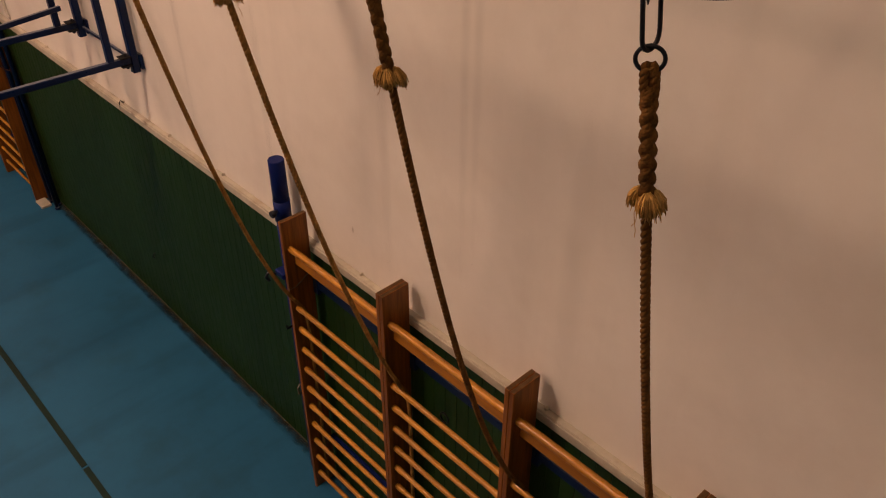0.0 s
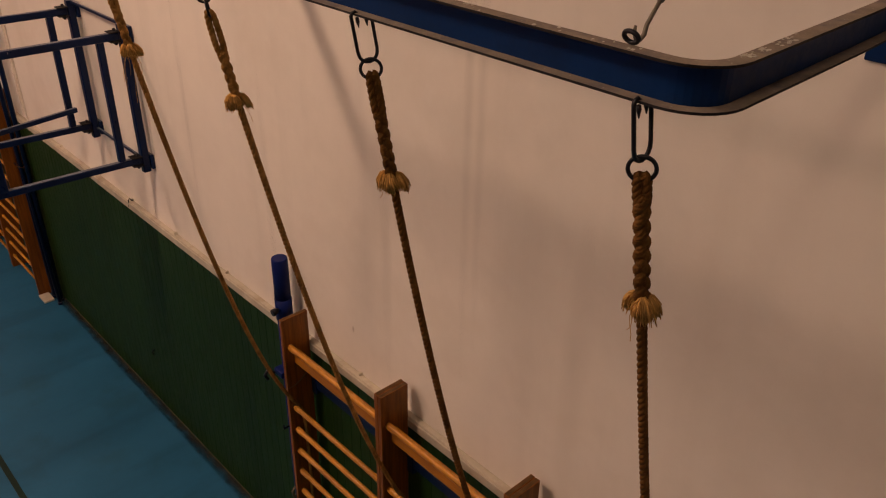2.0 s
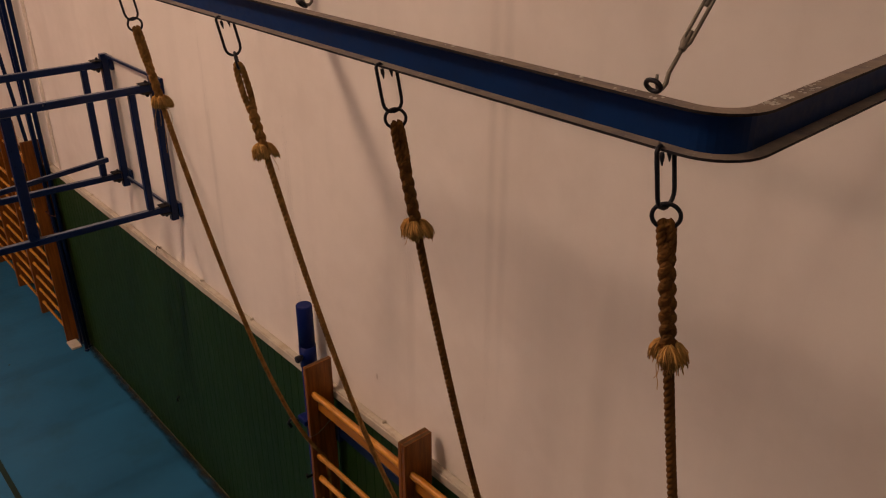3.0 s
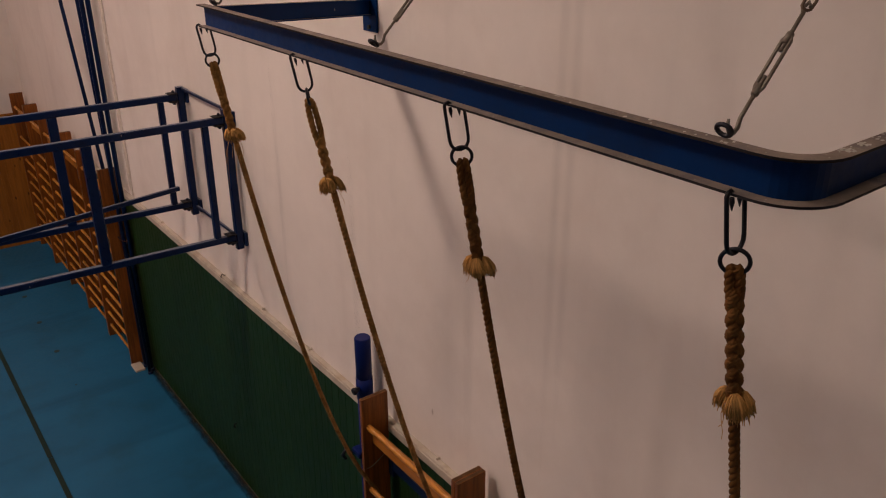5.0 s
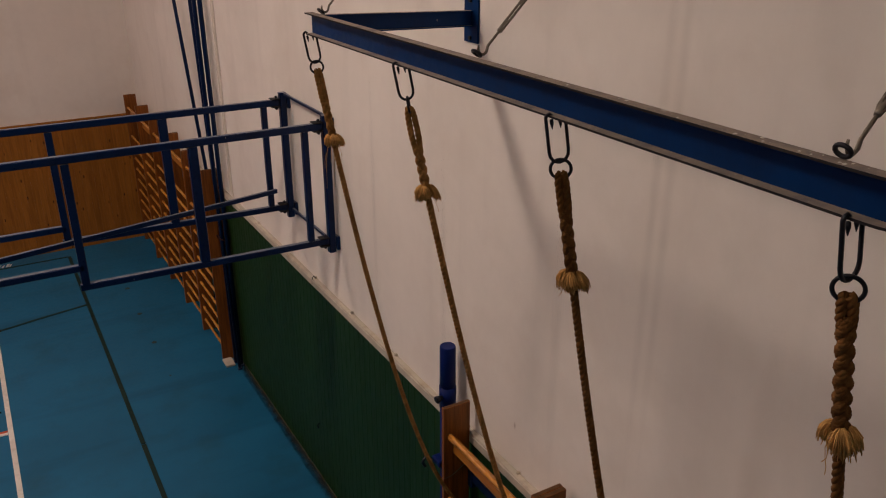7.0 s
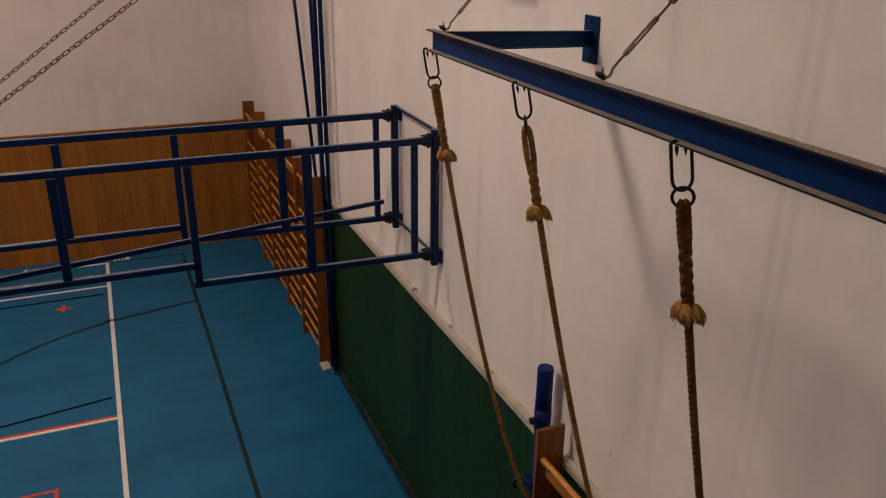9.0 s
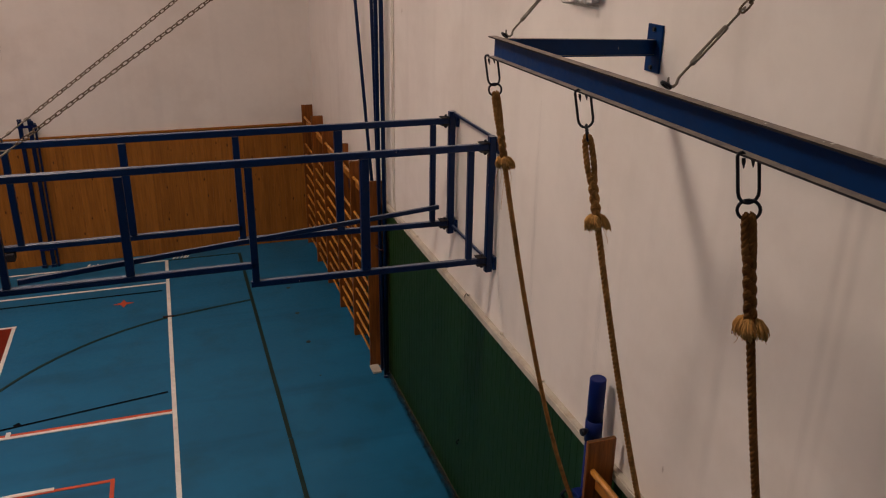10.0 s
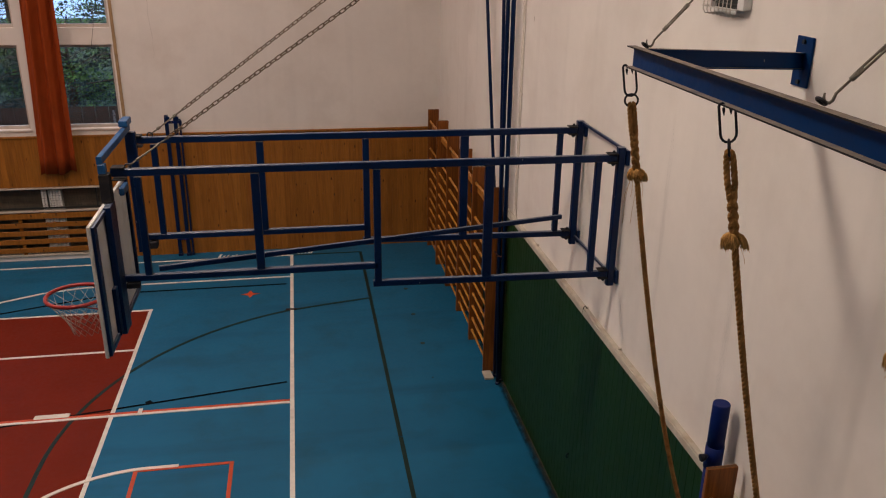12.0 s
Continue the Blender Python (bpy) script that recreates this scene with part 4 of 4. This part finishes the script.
def rope_beam():
    g = thing("rope_beam", "dark blue steel beam with dusty flanges for climbing ropes", "beam", at=(0, 0, 0))
    bm = B()
    c_section(bm, beam_path(), 0.048, 0.0195, 0.006, 0.006)
    part("main_beam", bm, (BLUE, DUST, DARK_STEEL), g)
    bm = B()
    i_section(bm, [Vector((BX + 0.02, BY1 - 0.02, BZ - 0.004)), Vector((-0.016, 1.097, 5.028))], 0.042, 0.020, 0.004, 0.006, (2, 6, 10))
    part("far_arm", bm, (BLUE, DUST), g)
    for y, z in ((1.097, 5.024), (-2.030, 5.070)):
        pl = part("wall_plate", soft_box(-0.014, -0.001, y - 0.070, y + 0.070, z - 0.125, z + 0.125, 0.003), BLUE, g)
        for dz in (-0.10, 0.10):
            bb = B()
            bolt(bb, (-0.014, y, z + dz), (-1, 0, 0), 0.013, 0.012)
            part("bolt", bb, IRON, pl)
    chips = B()
    rng = random.Random(5)
    for i in range(64):
        u = abs(rng.gauss(0, 0.5))
        x, y = (BX + 0.10 + 0.34 * u, BY0 + 0.004 + 0.012 * u) if i % 4 else (BX, BY0 + 0.12 + 1.1 * u)
        x += rng.uniform(-0.013, 0.013)
        y += rng.uniform(-0.013, 0.013)
        size = rng.uniform(0.002, 0.0075)
        n = 6
        ring = [(x + size * rng.uniform(0.6, 1.5) * math.cos(q * math.tau / n), y + size * rng.uniform(0.4, 0.9) * math.sin(q * math.tau / n)) for q in range(n)]
        lo, hi = ([chips.verts.new((a_, b_, BZ + 0.048 + h_)) for a_, b_ in ring] for h_ in (0.0, 0.0009))
        chips.faces.new(hi)
        for q in range(n):
            chips.faces.new((lo[q], lo[(q + 1) % n], hi[(q + 1) % n], hi[q]))
    part("flaking_paint", chips, FLAKE, g, "pale flakes of old paint")
    # eyes, turnbuckles and chains up to the wall
    for y, start_y, top_y in ((-1.894, -1.902, -1.87), (-0.618, -0.625, -0.73), (0.652, 0.645, 0.63)):
        e = B()
        lean, rise, rad = (0.35, 0.80, 0.0155) if y < -1 else (0.66, 0.60, 0.0165)
        ring = [q * math.tau / 16 for q in range(16)]
        sweep(e, [(BX + 0.010 - lean * rad * math.sin(q), y + rad * 1.1 * math.cos(q), 5.156 + 0.005 + rise * rad * (1 + math.sin(q)) * 0.98) for q in ring], 0.0052, 7, closed=True)
        eye = part("eye_bolt", e, IRON, g)
        a = Vector((-1.037, start_y, 5.184))
        top = Vector((-0.02, top_y, 6.28))
        d = (top - a).normalized()
        hk = B()
        sweep(hk, [a + d * 0.075, a + d * 0.012, a + Vector((0.003, 0, -0.010)), a + Vector((-0.006, 0.001, -0.018)), a + Vector((-0.018, 0.004, -0.015)),
                   a + Vector((-0.024, 0.005, -0.003)), a + Vector((-0.023, 0.005, 0.011))], [0.0042, 0.0045, 0.005, 0.005, 0.0048, 0.0042, 0.003], 8)
        part("turnbuckle_hook", hk, GALV, g)
        tb = B()
        u = Vector((0, 1, 0))
        for s in (-1, 1):
            sweep(tb, [a + d * 0.074 + u * 0.004 * s, a + d * 0.086 + u * 0.0092 * s, a + d * 0.196 + u * 0.0092 * s, a + d * 0.208 + u * 0.004 * s], 0.0042, 6)
        sweep(tb, [a + d * 0.066, a + d * 0.070, a + d * 0.092], [0.0070, 0.0090, 0.0090], 6)
        sweep(tb, [a + d * 0.190, a + d * 0.212, a + d * 0.216], [0.0090, 0.0090, 0.0070], 6)
        sweep(tb, [a + d * 0.075, a + d * 0.112], 0.0042, 8)
        sweep(tb, [a + d * 0.172, a + d * 0.268], 0.0042, 8)
        part("turnbuckle", tb, GALV, g)
        part("end_hook", sweep(B(), [a + d * 0.262, a + d * 0.276 + u * 0.007, a + d * 0.292, a + d * 0.280 - u * 0.008], 0.0040, 7), GALV, g)
        part("chain", chain_mesh(a + d * 0.276, top, 0.021, 0.0036, 0.038, 0.0), CHAIN, g)
        part("chain_plate", soft_box(-0.014, -0.001, top.y - 0.04, top.y + 0.04, top.z - 0.08, top.z + 0.08, 0.003), BLUE, g)
    return g


rope_beam()


# ---- climbing ropes ----
def twisted(bm, pts, r, pitch, strands=3, seg=6, phase=0.0, step=0.006, off=0.42, thick=0.61):
    """A laid rope: strands wound round the path."""
    pts = [Vector(p) for p in pts]
    ds = [0.0]
    for p, q in zip(pts, pts[1:]):
        ds.append(ds[-1] + (q - p).length)
    n = max(int(ds[-1] / step), 4)
    line, j = [], 0
    for i in range(n + 1):
        s = ds[-1] * i / n
        while j < len(ds) - 2 and ds[j + 1] < s:
            j += 1
        line.append(pts[j].lerp(pts[j + 1], (s - ds[j]) / max(ds[j + 1] - ds[j], 1e-9)))
    up = (line[1] - line[0]).orthogonal().normalized()
    frames = []
    for i in range(n + 1):
        t = (line[min(i + 1, n)] - line[max(i - 1, 0)]).normalized()
        up = (up - t * up.dot(t)).normalized()
        frames.append((up.copy(), t.cross(up)))
    for k_ in range(strands):
        path = []
        for i in range(n + 1):
            an = phase + k_ * math.tau / strands + math.tau * (ds[-1] * i / n) / pitch
            u, v = frames[i]
            path.append(line[i] + (u * math.cos(an) + v * math.sin(an)) * r * off)
        sweep(bm, path, r * thick, seg)
    return bm


def climbing_rope(y_top, y_low, sag, seed, link_turn, ring_turn, leg_turn, gap=0.0, jute=None, turn=0, lay=0.062, share=0.46):
    jute = jute or ROPE
    rng = random.Random(seed)
    O = Vector((BX, y_top, 5.061))
    g = thing("climbing_rope", "brown jute climbing rope tied back behind wall bars", "climbing rope", group="climbing ropes on the beam", at=O)
    E = Vector((-0.205, y_low, 1.962)) - O

    def run(u):
        p = E * u
        p.z -= 4 * sag * u * (1 - u)
        return p

    def at(d):
        """The point d metres below the flange along the run."""
        return run(d / (E.length + 3.7 * sag))

    down = (at(0.16) - at(0.0)).normalized()
    yy = Vector((0, 1, 0))
    yy = (yy - down * yy.dot(down)).normalized()
    xx = yy.cross(down)

    def loc(x, y, d):
        return down * d + xx * x + yy * y

    # hanger over the lower flange
    w, end = 0.0275, 0.136
    cl, sl = math.cos(radians(link_turn)), math.sin(radians(link_turn))

    def lk(s, d, o=0.0):
        return loc(sl * s + cl * o, cl * s - sl * o, d)

    lp = [lk(-w + 0.013, 0.014), lk(-w + 0.010, 0.009), lk(-w + 0.004, 0.008), lk(-w, 0.011), lk(-w, 0.012), lk(-w, end - 0.034)]
    lp += [lk(w * math.cos(math.pi + math.pi * i / 8), end - 0.032 - 0.032 * math.sin(math.pi + math.pi * i / 8)) for i in range(1, 8)]
    lp += [lk(w, end - 0.034), lk(w, 0.012), lk(w, 0.0), lk(w - 0.004, -0.008), lk(w - 0.012, -0.010), lk(w - 0.018, -0.003)]
    part("hanger", sweep(B(), lp, 0.0050, 8), IRON, g, "black iron hanger")
    for s in (-0.012, 0.012):
        part("bolt_tip", sweep(B(), [lk(s, 0.007), lk(s, 0.018), lk(s, 0.036)], [0.0050, 0.0055, 0.001], 8), IRON, g)
    # ring
    rr, dc = 0.0295, 0.157
    ca, sa = math.cos(radians(ring_turn)), math.sin(radians(ring_turn))
    ring = [loc(sa * rr * math.cos(i * math.tau / 24), ca * rr * math.cos(i * math.tau / 24), dc + rr * math.sin(i * math.tau / 24)) for i in range(24)]
    part("ring", sweep(B(), ring, 0.0048, 8, closed=True), IRON, g, "black iron ring")
    # doubled upper part, then the plaited part below it
    ca, sa = math.cos(radians(leg_turn)), math.sin(radians(leg_turn))
    d0, d1 = dc + rr - 0.012, 0.530
    dm = d0 + (d1 - d0) * share
    for s in (-1, 1):
        pts = [loc(0.0, 0.002 * s, d0 - 0.004)]
        for i in range(21):
            q = i / 20
            spread = 0.0100 * (0.75 + 0.25 * min(q * 7, 1)) * (1 + gap * math.sin(math.pi * min(q, 1))) * (1 - 0.35 * max(0, q - 0.7) / 0.3)
            pts.append(at(d0 + (dm + 0.02 - d0) * q) + (yy * ca + xx * sa) * (spread * s))
        part("splice_leg", twisted(B(), pts, 0.0118, lay, 3, 8, seed + s, 0.004, 0.42, 0.62), jute, g, "doubled rope below the ring")
    cb, sb = math.cos(radians(turn)), math.sin(radians(turn))
    view = Vector((-0.74, -0.67, 0))
    wide = down.cross(view).normalized()
    deep = wide.cross(down).normalized()
    wide, deep = wide * cb + deep * sb, deep * cb - wide * sb
    for k_ in range(3):
        pts = []
        for i in range(61):
            q = i / 60
            th = math.tau * ((d1 - dm) * q / 0.118 + k_ / 3) + seed
            grow = min(1.0, 0.75 + q * 2.0)
            wob = 1 + 0.04 * math.sin(q * 17 + k_ * 2.4 + seed)
            off = wide * (math.sin(th) * 0.0076 * grow * wob) + deep * (math.sin(2 * th) * 0.0060 * grow)
            pts.append(at(dm - 0.012 + (d1 + 0.012 - dm) * q) + off)
        part("plaited_strand", twisted(B(), pts, 0.0134, 0.040, 4, 6, seed + k_, 0.004, 0.40, 0.60), jute, g)
    # frayed collar
    tf = B()
    c0 = at(0.520)
    dn = (at(0.6) - at(0.5)).normalized()
    clumps = [(c * math.tau / 4 + seed * 1.3 + rng.uniform(-0.25, 0.25), rng.uniform(0.85, 1.1)) for c in range(4)]
    for i in range(820):
        base, size = clumps[i % 4]
        an = base + rng.gauss(0, 0.50)
        out = Vector((math.cos(an), math.sin(an), 0))
        ln = rng.uniform(0.040, 0.056) * size
        fl = rng.uniform(0.25, 0.85)
        st = c0 + Vector((math.cos(base), math.sin(base), 0)) * 0.012 + out * 0.006 - dn * rng.uniform(0.0, 0.020)
        p1 = st + out * ln * 0.40 * fl + dn * ln * 0.16
        p2 = st + out * ln * 0.68 * fl + dn * ln * 0.52
        p3 = st + out * ln * 0.74 * fl + dn * ln * 0.92 + Vector((rng.uniform(-1, 1), rng.uniform(-1, 1), 0)) * 0.004
        sweep(tf, [st, p1, p2, p3], [0.0023, 0.0022, 0.0019, 0.0009], 3)
    part("frayed_end", tf, TUFT, g, "frayed golden fibres")
    for i in range(5 if seed == 1 else 2):
        a = rng.uniform(0, math.tau)
        st = c0 + Vector((math.cos(a), math.sin(a), 0)) * 0.016
        ln = rng.uniform(0.10, 0.30) if seed == 1 else rng.uniform(0.05, 0.10)
        pts = [st + Vector((math.cos(a) * 0.03 * math.sin(q * 1.4), math.sin(a) * 0.03 * math.sin(q * 1.4) + 0.010 * math.sin(q * 5 + i), -ln * q)) for q in (0, 0.2, 0.4, 0.6, 0.8, 1.0)]
        part("loose_fibre", sweep(B(), pts, 0.0009, 4), TUFT, g)
    # the single rope and its tail behind the rungs
    u0 = 0.50 / (E.length + 3.7 * sag)
    low = [run(u0 + (1 - u0) * i / 60) for i in range(61)]
    e = low[-1]
    low += [e + Vector(p) for p in ((0.012, 0.0, -0.022), (0.032, 0.002, -0.055), (0.052, 0.004, -0.13), (0.064, 0.005, -0.30), (0.066, 0.0, -1.2), (0.066, 0.01, -1.93))]
    part("rope", twisted(B(), low, 0.0138, 0.066, 3, 8, seed * 0.7, 0.006, 0.44, 0.575), jute, g)
    return g


climbing_rope(0.779, 0.965, 0.42, 1, 75, 66, 68, turn=20)
climbing_rope(-0.116, -0.105, 0.30, 2, 70, -30, 60, 0.28, turn=-10)
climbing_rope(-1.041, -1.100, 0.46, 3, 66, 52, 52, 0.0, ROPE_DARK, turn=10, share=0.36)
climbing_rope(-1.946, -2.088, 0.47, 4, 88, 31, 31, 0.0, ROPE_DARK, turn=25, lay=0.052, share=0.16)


# ---- vent on the wall ----
def wall_vent():
    g = thing("wall_vent", "white wall vent with dark louvres and wire guard", "vent", at=(0, 1.872, 5.205))
    f = B()
    box(f, -0.05, -0.001, -0.195, -0.125, 0.02, 0.5)
    box(f, -0.05, -0.001, 0.185, 0.205, 0, 0.5)
    box(f, -0.05, -0.001, -0.125, 0.185, 0, 0.016)
    box(f, -0.05, -0.001, -0.125, 0.185, 0.46, 0.5)
    part("frame", f, RADIATOR, g)
    part("backing", box(B(), -0.012, -0.002, -0.125, 0.185, 0.016, 0.46), DARK, g)
    for i in range(10):
        part("louvre", bar(B(), (-0.03, -0.114, 0.045 + 0.044 * i), (-0.03, 0.184, 0.045 + 0.044 * i), 0.03, 0.004, (0.5, 0, 1)), DARK, g)
    for i in range(8):
        y = -0.130 + 0.047 * i
        part("guard_wire", sweep(B(), [(-0.002, y, -0.020), (-0.075, y, -0.024), (-0.092, y, 0.0), (-0.092, y, 0.5)], 0.0032, 6), PIPE, g)
    for z in (0.02, 0.14, 0.26, 0.38, 0.48):
        part("guard_rail", sweep(B(), [(-0.002, -0.140, z), (-0.0975, -0.140, z), (-0.0975, 0.208, z), (-0.002, 0.208, z)], 0.0030, 6), PIPE, g)
    return g


wall_vent()


# ---- ceiling fittings ----
def ceiling_light(x, y, watts, tint):
    g = thing("ceiling_light", "long white ceiling light fitting", "ceiling light", group="ceiling lights", at=(x, y, CEILING))
    h = B()
    box(h, -0.75, 0.75, -0.34, 0.34, -0.08, -0.001)
    part("housing", h, RADIATOR, g)
    part("diffuser", box(B(), -0.73, 0.73, -0.32, 0.32, -0.095, -0.0805), glow_mat, g)
    lamp = bpy.data.lights.new("tube_light", "AREA")
    lamp.shape, lamp.size, lamp.size_y = "RECTANGLE", 1.4, 0.60
    lamp.energy, lamp.color = watts, tint
    ob = new("tube_light", lamp)
    ob.matrix_world = pose(x, y, CEILING - 0.10)
    return g


glow_mat = glow("lit_diffuser", (1.0, 0.86, 0.70), 2.0)
for x, y, watts, tint in LAMPS:
    ceiling_light(x, y, watts, tint)


# ---- outside the windows ----
thing("ground", "rough grass outside the hall", "ground", box(B(), -160, 120, FAR + 0.3, 260, -0.35, -0.25), GRASS, kind="structure")


def tree(x, y, h, spread, seed, conifer=False):
    rng = random.Random(seed)
    g = thing("tree", "dark green conifer outside the windows" if conifer else "leafy green tree outside the windows", "tree", group="trees outside", at=(x, y, -0.26))
    tr = B()
    sweep(tr, [(0, 0, 0), (0.1, 0.05, h * 0.4), (0.0, 0.1, h * 0.95)], [0.16, 0.11, 0.02], 8)
    tips = []
    for i in range(34):
        z = h * rng.uniform(0.12, 0.95)
        an = rng.uniform(0, math.tau)
        ln = spread * (1 - 0.85 * z / h if conifer else 0.45 + 0.55 * math.sin(math.pi * min(z / h, 1))) * rng.uniform(0.7, 1.1)
        p = Vector((math.cos(an) * ln, math.sin(an) * ln, z + (-0.25 if conifer else 0.3) * ln))
        sweep(tr, [(0.05, 0.03, z), (p.x * 0.5, p.y * 0.5, (z + p.z) / 2 + 0.1), p], [0.035, 0.02, 0.006], 5)
        tips.append((Vector((0.05, 0.03, z)), p))
    part("trunk", tr, BARK, g)
    verts, faces = [], []
    for a, b in tips:
        sparse = 0.55 if a.z > 0.42 * h else 1.0
        for j in range(int((120 if conifer else 170) * sparse)):
            c = a.lerp(b, rng.uniform(0.25, 1.05)) + Vector((rng.gauss(0, 0.26), rng.gauss(0, 0.26), rng.gauss(0, 0.18)))
            u = Vector((rng.gauss(0, 1), rng.gauss(0, 1), rng.gauss(0, 0.6))).normalized()
            v = u.orthogonal().normalized()
            s = rng.uniform(0.035, 0.075)
            n = len(verts)
            verts += [c - u * s, c + v * s * 0.5, c + u * s, c - v * s * 0.5]
            faces.append((n, n + 1, n + 2, n + 3))
    me = bpy.data.meshes.new("crown")
    me.from_pydata([tuple(v) for v in verts], [], faces)
    me.materials.append(NEEDLE if conifer else LEAF)
    ob = new("crown", me)
    ob.parent = g
    return g


for i, (x, y, h, s, con) in enumerate(((-7.5, 21, 6.4, 2.1, True), (-10.8, 24, 3.4, 2.2, True), (-12.5, 28, 3.1, 3.2, False), (-6.4, 30, 6.5, 2.8, True),
                                       (-15.5, 24, 4.4, 2.8, False), (-10.0, 26, 3.0, 2.3, False), (-13.8, 33, 6.5, 3.0, True), (-9.6, 34, 2.9, 3.2, False))):
    tree(x, y, h, s, 10 + i, con)
fe = thing("garden_fence", "brown board fence behind the trees", "fence", at=(-10, 17.5, -0.25))
for i in range(60):
    part("board", soft_box(-9 + 0.3 * i, -8.72 + 0.3 * i, -0.012, 0.012, 0.05, 1.97, 0.003), FENCE, fe)
part("rail", soft_box(-9.1, 9.1, 0.013, 0.05, 0.4, 0.5, 0.003), FENCE, fe)
part("rail", soft_box(-9.1, 9.1, 0.013, 0.05, 1.6, 1.7, 0.003), FENCE, fe)
wf = thing("wire_fence", "grey wire mesh fence on steel posts outside", "fence", at=(-10, 15.0, -0.25))
w = B()
for i in range(160):
    box(w, -4 + 0.05 * i, -3.9955 + 0.05 * i, -0.002, 0.002, 0.05, 3.0)
for i in range(60):
    box(w, -4, 4, 0.0022, 0.0062, 0.05 + 0.05 * i, 0.0545 + 0.05 * i)
part("wire_mesh", w, DARK, wf)
for x in (-4.0, -1.85, 0.3, 2.45, 3.62):
    part("post", sweep(B(), [(x, 0.04, 0), (x, 0.04, 2.35)], 0.03, 8), GREY_PIPE, wf)

thing("backdrop", "pale hazy sky behind the trees", "sky", box(B(), -120, 90, 60, 60.2, -0.2, 60), SKY_GLOW, kind="structure")

# ---- boards of the two wall panels ----
me = mesh_of("board", soft_box(-0.026, -0.007, -0.0492, 0.0492, 0.0, PANEL_TOP, 0.0025), GREEN)
n = int((FAR - NEAR) / 0.1)
for i in range(n):
    shared("board", me, WAIN, Matrix.Translation((0, NEAR + 0.05 + 0.1 * i, 0)))
me = mesh_of("board", soft_box(-0.0497, 0.0497, FAR - 0.024, FAR - 0.007, 0.0, PINE_TOP, 0.0016), PINE)
me_up = mesh_of("board", soft_box(-0.0497, 0.0497, FAR - 0.024, FAR - 0.007, NICHE_Z1 + 0.005, PINE_TOP, 0.0016), PINE)
for i in range(145):
    x = -0.05 - 0.1 * i
    shared("board", me if x > NICHE_X1 else me_up, PANEL_N, Matrix.Translation((x, 0, 0)))
